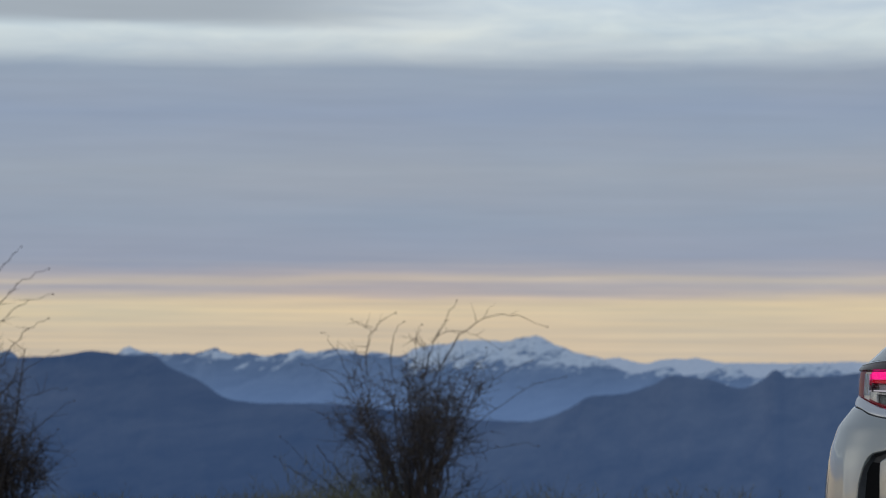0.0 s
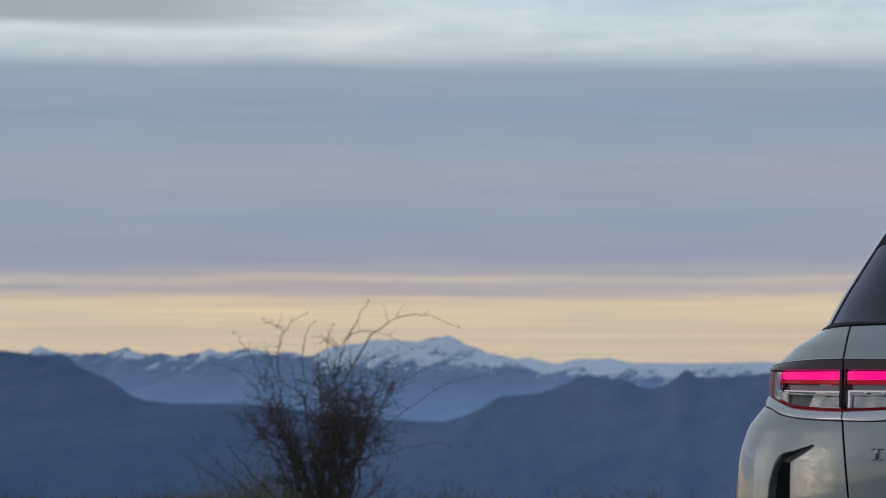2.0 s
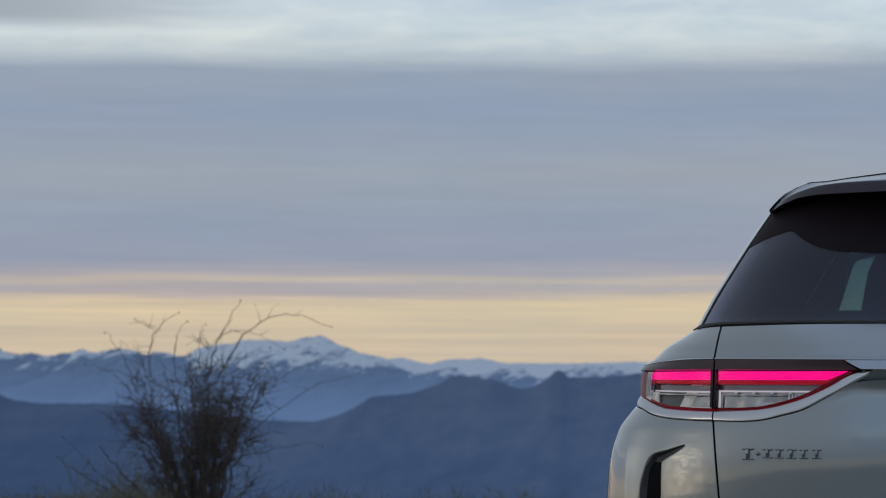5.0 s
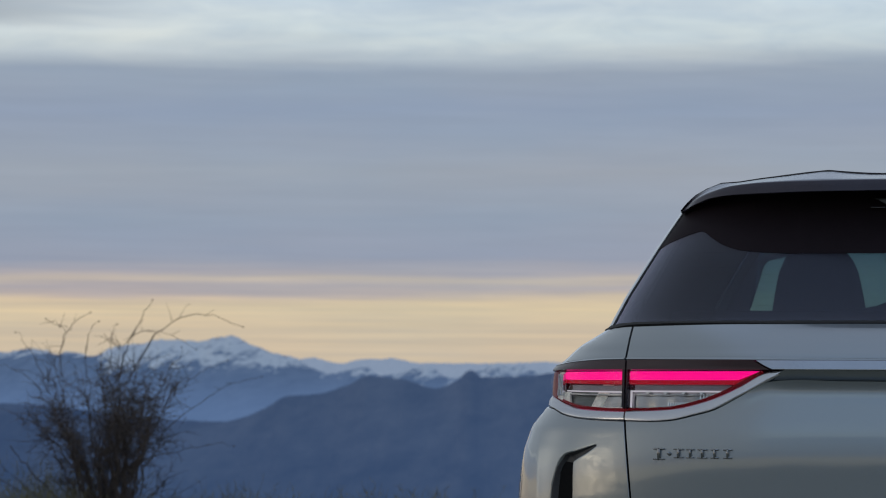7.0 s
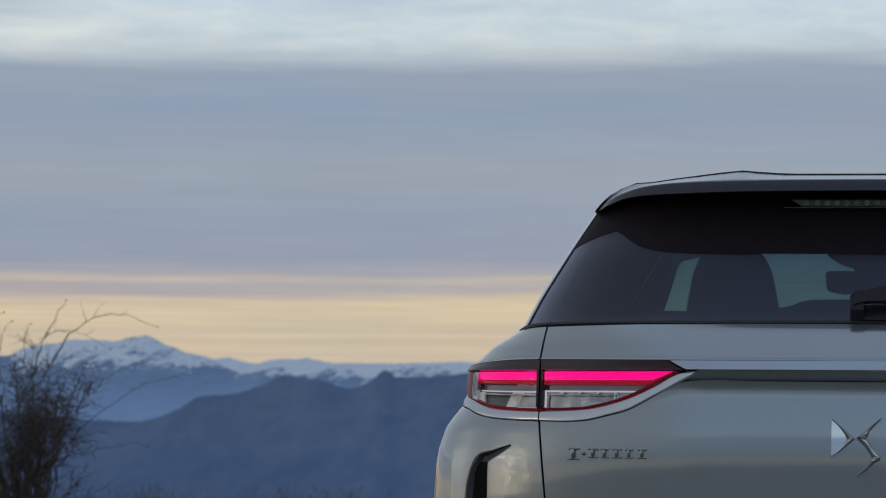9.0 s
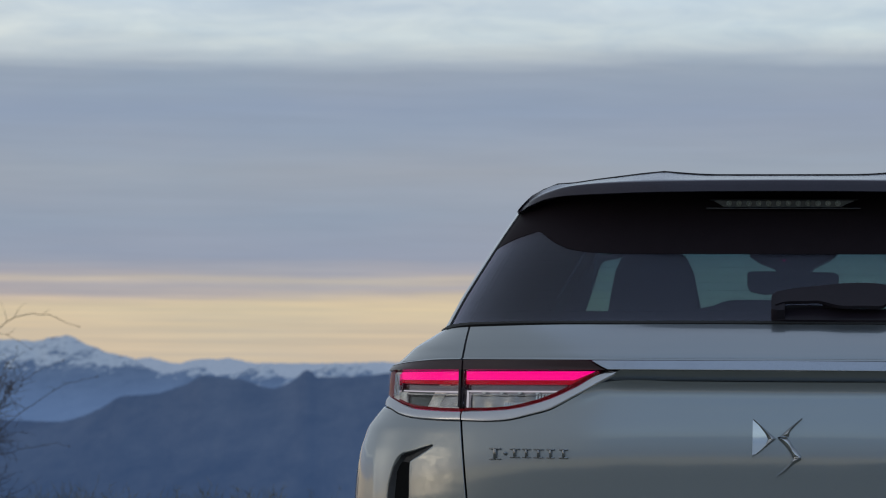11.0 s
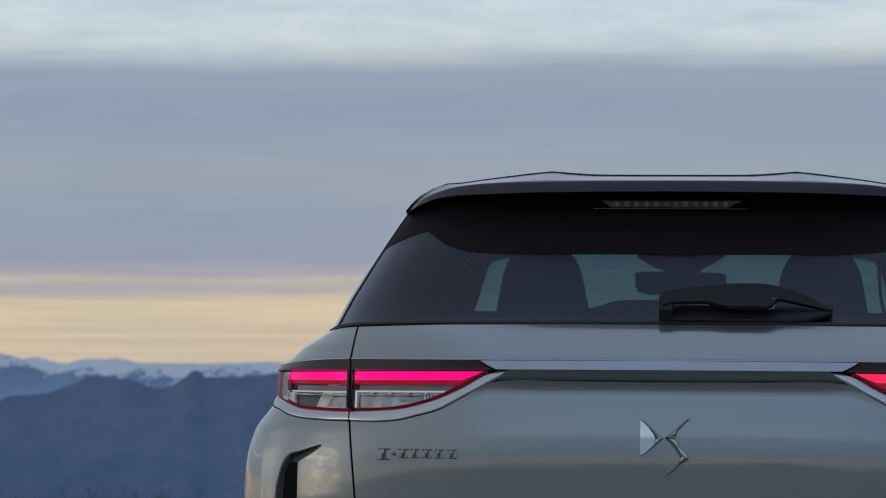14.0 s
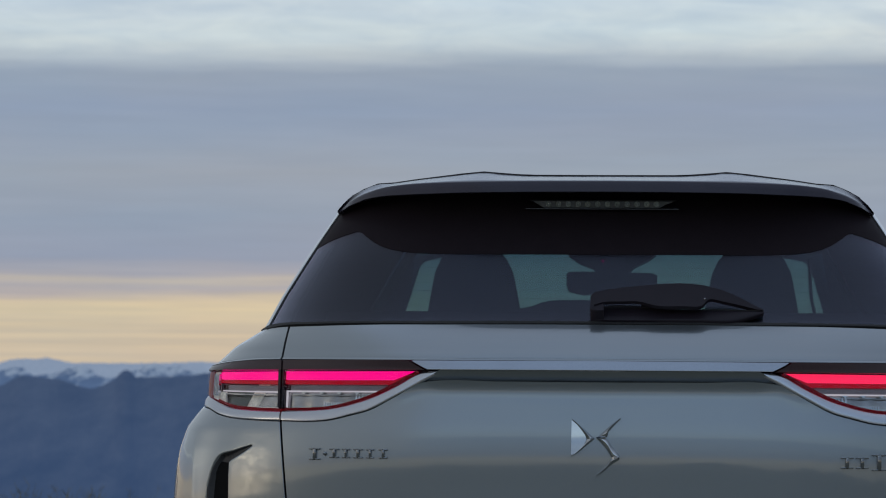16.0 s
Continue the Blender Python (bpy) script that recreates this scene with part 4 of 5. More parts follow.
    part("front_wing", flank(lambda y: max(arch(y), 0.30), lambda y: 0.99 - 0.05 * max(0, y - 3.2), 2.986, 3.80, side), PAINT, car)
    part("sill_strip", flank(0.22, 0.30, 1.2, 2.95, side, 0.01), MATT_BLACK, car)
    part("side_window", flank(1.005, 1.44, 1.226, 2.0, side, -0.004, 0.005, 20, 6, 0.0, 0.0), DEEP, car, "dark rear side window")
    part("side_window", flank(1.005, 1.44, 2.06, 3.02, side, -0.004, 0.005, 20, 6, 0.0, -0.60), SIDE, car, "tinted front side window")
    # opaque sheet added inside the side windows so the cabin stays dark
    part("side_blocker", flank(1.19, 1.455, 0.50, 2.35, side, -0.03, 0.008), LINER, car)
    part("middle_pillar", flank(1.0, 1.45, 2.0, 2.06, side, 0.0, 0.04), GLOSS_BLACK, car)
    part("rear_pillar", flank(1.195, 1.46, 0.372, 1.22, side, 0.0, 0.02, 16, 10, 0.15, 0.0), PAINT, car, "silver grey rear pillar")
    strip = [1.1845 + 0.0092 * k for k in range(30)]
    rim_row = lambda z, o: [shell(-side * ease(WIDE, z) * (0.982 + 0.018 * j / 5), z, o) for j in range(6)]
    part("pillar_trim", slab([rim_row(z, -0.001) for z in strip], [rim_row(z, -0.004) for z in strip]), CHROME, car, "thin bright trim along the rear pillar")
    dark_row = lambda z, o: [shell(-side * ease(WIDE, z) * (0.979 + 0.003 * j / 2), z, o) for j in range(3)]
    part("window_seal", slab([dark_row(z, -0.0025) for z in strip], [dark_row(z, -0.0045) for z in strip]), RUBBER, car, "black rubber window seal")
    part("front_pillar", flank(1.0, 1.46, 3.02, 3.10, side, 0.0, 0.03, 6, 10, -0.60, -0.62), GLOSS_BLACK, car)
    mir = part("door_mirror", box(bmesh.new(), (side * 0.93, 2.72, 1.05), (0.20, 0.12, 0.13), 0.03), GLOSS_BLACK, car, "black door mirror")
    part("mirror_glass", box(bmesh.new(), (side * 0.93, 2.656, 1.05), (0.16, 0.006, 0.095), 0.002), CHROME, mir)
    for y in (0.80, 3.36):
        bm = bmesh.new()
        ring = [(0.17, 0.10), (0.24, 0.11), (0.31, 0.105), (0.33, 0.06), (0.33, -0.06), (0.31, -0.105), (0.24, -0.11), (0.17, -0.10)]
        grid_mesh(bm, [[(side * (0.755 + u), y + r * math.cos(k * math.tau / 48), 0.33 + r * math.sin(k * math.tau / 48)) for r, u in ring] for k in range(49)], close=True)
        bmesh.ops.remove_doubles(bm, verts=bm.verts, dist=0.0005)
        wheel = part("wheel", bm, RUBBER, car, "black tyre on a grey rim")
        bm = bmesh.new()
        for k in range(5):
            a = k * math.tau / 5
            box(bm, (side * 0.845, y + 0.12 * math.cos(a), 0.33 + 0.12 * math.sin(a)), (0.03, 0.20, 0.05), 0.008, Matrix.Rotation(a, 4, "X"))
        part("rim", bm, SATIN, wheel)
        bm = bmesh.new()
        bmesh.ops.create_cone(bm, cap_ends=True, segments=40, radius1=0.215, radius2=0.20, depth=0.03, matrix=Matrix.Translation((side * 0.79, y, 0.33)) @ Matrix.Rotation(math.pi / 2, 4, "Y"))
        part("brake_disc", bm, MATT_BLACK, wheel)
        part("wheel_well", flank(0.27, lambda yy: max(0.28, arch(yy) + 0.02), y - 0.40, y + 0.40, side, -0.3, 0.01), GAP, car)

# rear window, black upper band, heating wires
def full_width(z0, z1, reach, out, thick, nx, nz):
    """A sheet over the whole width of the rear face."""
    def row(u, o):
        return [shell(u * ease(WIDE, z0 + (z1 - z0) * j / nz), z0 + (z1 - z0) * j / nz, o) for j in range(nz + 1)]
    us = [reach * math.copysign(1 - (1 - abs(k) / nx) ** 1.6, k) for k in range(-nx, nx + 1)]
    return slab([row(u, out) for u in us], [row(u, out - thick) for u in us])


part("rear_window", full_width(1.192, 1.49, 0.983, -0.004, 0.004, 40, 26), PRIVACY, car, "dark tinted rear window")
BAND_EDGE = [(-0.623, 1.362, -0.5735, 1.447), (-0.6015, 1.3735, -0.5425, 1.475), (-0.569, 1.3862, -0.5195, 1.487), (-0.5405, 1.395, -0.4966, 1.4898), (-0.525, 1.3988, -0.4906, 1.4898), (-0.5195, 1.3962, -0.4846, 1.4898), (-0.5038, 1.3845, -0.4611, 1.4898), (-0.4771, 1.3678, -0.4426, 1.4898), (-0.4515, 1.3585, -0.4216, 1.4898), (-0.414, 1.3515, -0.3822, 1.4898), (-0.3651, 1.348, -0.323, 1.4898), (-0.2575, 1.3468, -0.2047, 1.4898), (0, 1.3465, 0, 1.4898)]
part("window_band", rear_patch(BAND_EDGE + [(-a, b, -c, d) for a, b, c, d in reversed(BAND_EDGE[:-1])], -0.0032, 0.0006, 160, 10), BAND, car, "black band across the top of the rear window")
for k in range(9):
    z = 1.222 + k * 0.0165
    part("heating_wire", rear_patch([(-0.6, z, -0.6, z + 0.00012), (0, z, 0, z + 0.00012), (0.6, z, 0.6, z + 0.00012)], -0.0085, 0.0004, 30, 1), GAP, car)

# roof, spoiler
def roof_z(x, y):
    w = 0.54
    return ease([(0.4, 1.510), (0.55, 1.524), (1.3, 1.540), (2.0, 1.528), (2.4, 1.488)], y) - 0.047 * (abs(x) / w) ** 3


f = [[Vector((x * 0.55, y, roof_z(x * 0.55, y))) for x in [i / 16 - 1 for i in range(33)]] for y in [0.55 + k * 0.0925 for k in range(21)]]
part("roof", slab(f, [[p - Vector((0, 0, 0.012)) for p in r] for r in f]), GLOSS_BLACK, car, "gloss black roof")
f = [[Vector((x * 0.56, y, 1.462 - 0.02 * abs(x) ** 3)) for x in [i / 8 - 1 for i in range(17)]] for y in [0.62 + k * 0.17 for k in range(11)]]
part("headliner", slab(f, [[p + Vector((0, 0, 0.02)) for p in r] for r in f]), LINER, car)
for side in (1, -1):
    bm = slab([[Vector((side * side_x(y, 1.44), y, 1.44)), Vector((side * 0.572, y, 1.468)), Vector((side * 0.548, y, roof_z(0.548, y) + 0.002))] for y in [0.62 + k * 0.10 for k in range(18)]],
              [[Vector((side * (side_x(y, 1.44) - 0.02), y, 1.44)), Vector((side * 0.55, y, 1.462)), Vector((side * 0.53, y, roof_z(0.53, y) - 0.012))] for y in [0.62 + k * 0.10 for k in range(18)]])
    part("roof_rail", bm, GLOSS_BLACK, car)
CREST = [(-0, 1.5277), (0.1496, 1.5279), (0.1867, 1.5291), (0.2301, 1.5321), (0.2648, 1.5351), (0.3107, 1.5306), (0.3603, 1.5242), (0.4099, 1.5179), (0.4596, 1.5103), (0.4969, 1.5077), (0.528, 1.4952), (0.5528, 1.4814), (0.5713, 1.464), (0.5836, 1.4478)]
EDGE = [(-0, 1.4968), (0.1515, 1.4963), (0.1875, 1.496), (0.2325, 1.4956), (0.2675, 1.4952), (0.3168, 1.4947), (0.3657, 1.4937), (0.4154, 1.492), (0.4665, 1.4874), (0.506, 1.478), (0.5263, 1.4714), (0.547, 1.4619), (0.561, 1.4531), (0.579, 1.442)]
LIP = [(-0, 1.4743), (0.1515, 1.4737), (0.1875, 1.4733), (0.2325, 1.473), (0.2675, 1.4727), (0.3167, 1.472), (0.3655, 1.471), (0.4152, 1.4704), (0.4663, 1.4693), (0.5059, 1.4653), (0.5262, 1.4598), (0.5511, 1.4512), (0.5609, 1.4464), (0.5775, 1.4394)]
rows = []
for s in range(-65, 66):
    (xc, zc), (xe, ze), (xl, zl) = (curve_at(line, abs(s) / 65) for line in (CREST, EDGE, LIP))
    g = math.copysign(1, s)
    k = min(1.0, xe / 0.578) ** 4
    y0 = 0.20 + 0.22 * k
    yc = y0 + 0.30 - 0.285 * min(1.0, xe / 0.578) ** 3
    far = (yc - EYE[1]) / (0.50 - EYE[1])
    xc, zc = xc * far, EYE[2] + (zc - EYE[2]) * far
    rows.append([Vector((g * x, y, z)) for x, y, z in (
        (xc, max(0.68, yc + 0.1), zc - 0.012), (xc, yc + 0.06, zc - 0.002), (xc, yc, zc), (xc + (xe - xc) * 0.12, yc - 0.025, zc - (zc - ze) * 0.10), (xc + (xe - xc) * 0.45, yc + (y0 - yc) * 0.45, zc - (zc - ze) * 0.42),
        (xc + (xe - xc) * 0.8, yc + (y0 - yc) * 0.8, zc - (zc - ze) * 0.78), (xe, y0 + 0.004, ze + 0.0015), (xe, y0 + 0.0005, ze - 0.0008), (xe + (xl - xe) * 0.5, y0 - 0.0035 + 0.0025 * k, ze + (zl - ze) * 0.5),
        (xl, y0 - 0.007 + 0.004 * k, zl + 0.001), (xl, y0 - 0.0045 + 0.004 * k, zl - 0.0002), (xl - 0.001, y0 + 0.006 + 0.012 * k, zl), (xl - 0.008, 0.37 + 0.06 * k, zl + 0.010 * (1 - k)))])
bm = bmesh.new()
grid_mesh(bm, rows)
bmesh.ops.recalc_face_normals(bm, faces=bm.faces)
spoiler = part("roof_spoiler", bm, SPOILER, car, "gloss black roof spoiler with twin raised fins")
# black tube drawn along the crest for the dark, shaded gap there
bm = bmesh.new()
tube(bm, [rows[min(130, 5 * k)][2] + Vector((0, 0.005, 0.0012)) for k in range(27)], [0.0016] * 27, 6)
part("crest_shade_line", bm, RUBBER, spoiler)
# high brake lamp under the spoiler
brake = part("high_brake_lamp", box(bmesh.new(), (-0.0016, 0.283, 1.4435), (0.325, 0.014, 0.0022), 0.001), DARK_CHROME, car, "unlit strip brake lamp with clear segments")
ends = [(-0.1465, 1.4588), (-0.1365, 1.4530), (-0.1265, 1.4468), (0.1205, 1.4468), (0.1305, 1.4530), (0.1467, 1.4588)]
part("lens", slab([[Vector((x, 0.284, 1.4600)), Vector((x, 0.284, z))] for x, z in ends], [[Vector((x, 0.292, 1.4600)), Vector((x, 0.292, z))] for x, z in ends]), BRAKE_LENS, brake)
part("hood", box(bmesh.new(), (0.0, 0.290, 1.4618), (0.31, 0.02, 0.002), 0.0008), MATT_BLACK, brake)
for k in range(12):
    x = -0.1152 + k * 0.02077
    bm = bmesh.new()
    ring = [(0.0056, 0.0), (0.0062, -0.003), (0.0050, -0.0042), (0.0036, -0.0025), (0.0030, -0.0005), (0.0012, -0.003), (0.0002, -0.0036)]
    grid_mesh(bm, [[(x + r * math.cos(a), 0.2838 + d, 1.4538 + r * math.sin(a)) for a in [j * math.tau / 14 for j in range(14)]] for r, d in ring], close=True)
    bmesh.ops.recalc_face_normals(bm, faces=bm.faces)
    part("segment", bm, LED_RING, brake)
part("bracket", box(bmesh.new(), (0.007, 0.325, 1.457), (0.25, 0.07, 0.016), 0.004), GLOSS_BLACK, brake)

# wiper
def on_glass(cols, out, thick, nx=30, nz=4):
    return rear_patch(cols, out, thick, nx, nz + 3, True, 1, None, 0.0022, 4.0)


wiper = part("rear_wiper", on_glass([(-0.0213, 1.2035, -0.0213, 1.234), (-0.018, 1.2012, -0.017, 1.2395), (-0.0075, 1.2005, -0.0075, 1.242), (0.0062, 1.2008, 0.0062, 1.244)], 0.033, 0.033, 16, 10), WIPER, car, "black rear wiper resting along the window")
def arm_rise(x, z):
    """The arm stands off the glass and comes down to the blade at its tip."""
    t = max(0.0, min(1.0, (x - 0.1925) / 0.14))
    return 0.036 - 0.024 * t * t * (3 - 2 * t)


part("arm", rear_patch([(-0.0135, 1.2108, -0.0135, 1.239), (0.0072, 1.2173, 0.0184, 1.2456), (0.0475, 1.2188, 0.0535, 1.2506), (0.0774, 1.2191, 0.1005, 1.2557), (0.1209, 1.2088, 0.1391, 1.259), (0.1659, 1.2088, 0.1691, 1.2594), (0.2059, 1.2102, 0.2061, 1.2567), (0.223, 1.2269, 0.2329, 1.2533), (0.2527, 1.2265, 0.2529, 1.2505), (0.2877, 1.2249, 0.2879, 1.2406), (0.3325, 1.2188, 0.3342, 1.2205)], arm_rise, 0.009, 64, 10), WIPER, wiper)
part("blade", on_glass([(-0.0175, 1.2004, -0.0175, 1.224), (0.0074, 1.1992, 0.0074, 1.2293), (0.0776, 1.1988, 0.0776, 1.2297), (0.136, 1.1988, 0.136, 1.224), (0.2059, 1.1988, 0.2059, 1.2233), (0.2754, 1.1992, 0.2758, 1.2226), (0.3105, 1.2074, 0.3105, 1.2212), (0.3349, 1.215, 0.3349, 1.2193)], 0.009, 0.008, 50, 6), WIPER, wiper)
part("blade_edge", on_glass([(0.2085, 1.2205, 0.2085, 1.2222), (0.2625, 1.22, 0.2625, 1.2217), (0.3275, 1.2185, 0.3275, 1.2195)], 0.0105, 0.003, 12, 2), RUBBER, wiper)
part("joint", on_glass([(0.0825, 1.2235, 0.0825, 1.24), (0.0975, 1.2235, 0.0975, 1.236), (0.1165, 1.223, 0.1165, 1.232)], 0.012, 0.010, 12, 3), WIPER, wiper)
for x, z in ((0.2205, 1.2260), ):
    bm = bmesh.new()
    bmesh.ops.create_uvsphere(bm, u_segments=10, v_segments=6, radius=0.0028, matrix=Matrix.Translation(shell(x - 0.0075, z, 0.0345)))
    part("rivet", bm, DARK_CHROME, wiper)

# badges: plain chrome shapes
badge = part("badge", rear_patch([(-0.0563, 0.9276, -0.0558, 0.9982), (-0.0464, 0.933, -0.0458, 0.9899), (-0.0373, 0.9403, -0.0365, 0.9804), (-0.0297, 0.9496, -0.0295, 0.9702), (-0.0256, 0.958, -0.0256, 0.9618)], 0.003, 0.004, 20, 8), CHROME, car, "chrome badge of plain blade shapes")
for cols in ([(-0.055, 0.9989, -0.0539, 1.0005), (-0.0423, 0.9861, -0.0392, 0.9884), (-0.033, 0.9743, -0.0269, 0.9774), (-0.0276, 0.9664, -0.0173, 0.9687), (-0.0252, 0.9599, -0.0088, 0.9616)],
             [(-0.057, 0.9234, -0.0563, 0.9257), (-0.0411, 0.9338, -0.0422, 0.9376), (-0.0282, 0.9446, -0.032, 0.9473), (-0.0175, 0.9535, -0.0271, 0.9542), (-0.0088, 0.9608, -0.0252, 0.9599)],
             [(-0.0054, 0.9623, -0.0054, 0.9635), (0.0084, 0.9632, 0.0045, 0.9712), (0.0164, 0.9652, 0.0132, 0.9789), (0.0194, 0.9744, 0.0227, 0.9873), (0.0277, 0.9847, 0.0326, 0.9954), (0.044, 1.0009, 0.0424, 1.0028)],
             [(-0.0046, 0.9608, -0.0046, 0.9627), (0.0031, 0.9536, 0.0084, 0.964), (0.0135, 0.9423, 0.0179, 0.9591), (0.0216, 0.9302, 0.0253, 0.947), (0.0262, 0.9226, 0.0349, 0.9356), (0.0411, 0.9201, 0.0433, 0.9262)],
             [(-0.0049, 0.8857, -0.006, 0.888), (0.0092, 0.8943, 0.0061, 0.8988), (0.0217, 0.9058, 0.0175, 0.9115), (0.0293, 0.9116, 0.0243, 0.9218), (0.0422, 0.9193, 0.0349, 0.9246)]):
    part("blade", rear_patch(cols, 0.010, 0.011, 30, 10, True, 1, None, 0.0075, 1.3), CHROME, badge)


def lettering(x0, x1, z0, z1, out=0.006):
    """One plain raised mark: two serifs and a stem."""
    mid, w, h = (x0 + x1) / 2, x1 - x0, z1 - z0
    bm = bmesh.new()
    p, q = shell(x0, (z0 + z1) / 2), shell(x1, (z0 + z1) / 2)
    turn = Matrix.Rotation(math.atan2(q.y - p.y, q.x - p.x), 4, "Z")
    at = (p + q) / 2 + Vector((0, -out / 2, 0))
    for dx, dz, ww, hh in ((0, h / 2 - 0.0014, w, 0.0028), (0, 0.0014 - h / 2, w, 0.0028), (0, 0, w * 0.26, h)):
        box(bm, at + turn @ Vector((dx, 0, dz)), (ww, out, hh), 0.0009, turn)
    return part("badge_bar", bm, BADGE, car, "small chrome badge mark")


for x0, x1 in [(-0.553, -0.5328), (-0.5268, -0.5102), (-0.5031, -0.4831), (-0.476, -0.4595), (-0.4501, -0.4314)]:
    lettering(x0, x1, 0.9170, 0.9362)
lettering(-0.5962, -0.5722, 0.9128, 0.9368)
dot = shell(-0.5632, 0.9258)
part("badge_bar", box(bmesh.new(), dot + Vector((0, -0.003, 0)), (0.0062, 0.006, 0.0062), 0.001, Matrix.Rotation(radians(45), 4, "Y")), BADGE, car, "small chrome badge diamond")
for x0, x1, z0, z1 in ((0.4894, 0.5147, 0.9040, 0.9270), (0.5204, 0.5458, 0.9040, 0.9270), (0.5525, 0.5825, 0.9000, 0.9330)):
    lettering(x0, x1, z0, z1)

# glass and panels at the front, cabin
def front_sheet(cols, out=0.0, thick=0.006, n=30, nz=10):
    f = []
    for i in range(n + 1):
        xl, zl, xh, zh = curve_at(cols, i / n)
        f.append([front_pt(xl + (xh - xl) * j / nz, zl + (zh - zl) * j / nz, out) for j in range(nz + 1)])
    return slab(f, [[p - Vector((0, thick, 0)) for p in r] for r in f])


part("windscreen", front_sheet([(-0.68, 1.02, -0.545, 1.455), (-0.34, 1.02, -0.27, 1.47), (0, 1.02, 0, 1.475), (0.34, 1.02, 0.27, 1.47), (0.68, 1.02, 0.545, 1.455)]), CLEAR, car, "clear windscreen")
part("windscreen_header", front_sheet([(-0.56, 1.436, -0.54, 1.475), (0, 1.452, 0, 1.49), (0.56, 1.436, 0.54, 1.475)], 0.004, 0.06, 20, 3), LINER, car)
for side in (1, -1):
    part("pillar_trim", front_sheet([(side * 0.765, 1.02, side * 0.65, 1.46), (side * 0.725, 1.02, side * 0.615, 1.46)], -0.01, 0.05, 3, 14), LINER, car)
for side, bow in ((-1, [(0.617, 1.215), (0.5961, 1.2812), (0.5791, 1.3334), (0.5636, 1.384), (0.5574, 1.4046), (0.5449, 1.4188), (0.4896, 1.4317), (0.40, 1.438)]), (1, [(0.585, 1.215), (0.5652, 1.2846), (0.552, 1.332), (0.5385, 1.3784), (0.5197, 1.4159), (0.5072, 1.4237), (0.4683, 1.4313), (0.40, 1.438)])):
    inner = [Vector((side * x, 2.5, z)) for x, z in bow]
    outer = [Vector((side * (x + 0.26), 2.5, z + 0.045)) for x, z in bow]
    part("corner_trim", slab([[a, b] for a, b in zip(inner, outer)], [[a + Vector((0, 0.03, 0)), b + Vector((0, 0.03, 0))] for a, b in zip(inner, outer)]), LINER, car)
f = [[Vector((x * (side_x(y, 0.97) - 0.012), y, 0.995 - 0.05 * max(0, y - 3.2) + 0.035 * (1 - x * x) - 0.10 * max(0, y - 3.5) ** 2)) for x in [i / 12 - 1 for i in range(25)]] for y in [2.99 + k * 0.075 for k in range(14)]]
part("bonnet", slab(f, [[p - Vector((0, 0, 0.012)) for p in r] for r in f]), PAINT, car, "silver grey bonnet")
part("front_bumper", front_sheet([(-0.84, 0.25, -0.82, 0.86), (-0.4, 0.25, -0.4, 0.88), (0, 0.25, 0, 0.88), (0.4, 0.25, 0.4, 0.88), (0.84, 0.25, 0.82, 0.86)], 0.0, 0.02), PAINT, car)
f = [[Vector((x * 0.74, y, 1.02 - 0.02 * abs(x))) for x in [i / 8 - 1 for i in range(17)]] for y in (2.86, 2.93, 3.02)]
part("cowl", slab(f, [[p - Vector((0, 0, 0.02)) for p in r] for r in f]), MATT_BLACK, car)
part("floor_pan", box(bmesh.new(), (0, 2.0, 0.27), (1.5, 3.6, 0.04), 0.01), MATT_BLACK, car)
part("dashboard", box(bmesh.new(), (0, 2.85, 0.88), (1.36, 0.5, 0.22), 0.05), LINER, car)
part("rear_bench", box(bmesh.new(), (0, 0.90, 0.8545), (1.30, 0.18, 0.769), 0.03), FABRIC, car, "dark rear seat back")
hump = [(-0.21, 1.243), (-0.20, 1.246), (-0.168, 1.2515), (-0.143, 1.262), (-0.119, 1.2662), (-0.06, 1.267), (0.02, 1.267), (0.09, 1.266), (0.115, 1.262), (0.135, 1.250), (0.145, 1.232), (0.15, 1.21)]
middle_rest = part("head_restraint", slab([[Vector((x, 0.87, 1.20)), Vector((x, 0.87, z))] for x, z in hump], [[Vector((x, 0.96, 1.20)), Vector((x, 0.96, z))] for x, z in hump]), FABRIC, car)
middle_rest.location.x = -0.0075


def seat(x):
    """A front seat back that narrows to a built-in head restraint."""
    bm = bmesh.new()
    prof = [(0.45, 0.25), (0.80, 0.26), (1.02, 0.25), (1.14, 0.19), (1.20, 0.145), (1.25, 0.122), (1.30, 0.113), (1.36, 0.101), (1.395, 0.085), (1.42, 0.06), (1.43, 0.02)]
    rows = []
    for z, w in prof:
        y = 1.78 - (z - 1.2) * 0.18
        rows.append([(x + w * math.copysign(abs(math.cos(a)) ** 0.55, math.cos(a)), y + 0.06 * math.copysign(abs(math.sin(a)) ** 0.8, math.sin(a)), z) for a in [k * math.tau / 28 for k in range(28)]])
    g = grid_mesh(bm, rows, close=True)
    bm.faces.new(g[-1])
    bm.faces.new(reversed(g[0]))
    bmesh.ops.recalc_face_normals(bm, faces=bm.faces)
    s = part("front_seat", bm, FABRIC, car, "dark front seat with built-in head restraint")
    part("cushion", box(bmesh.new(), (x, 2.05, 0.52), (0.5, 0.52, 0.2), 0.05), FABRIC, s)


seat(-0.3595)
seat(0.3495)
bm = bmesh.new()
tube(bm, [Vector((0.4952, 1.75, 1.400)), Vector((0.4967, 1.75, 1.3547)), Vector((0.5011, 1.75, 1.2971)), Vector((0.5105, 1.75, 1.2560))], [0.0045] * 4, 6)
part("seat_belt", bm, LINER, car)
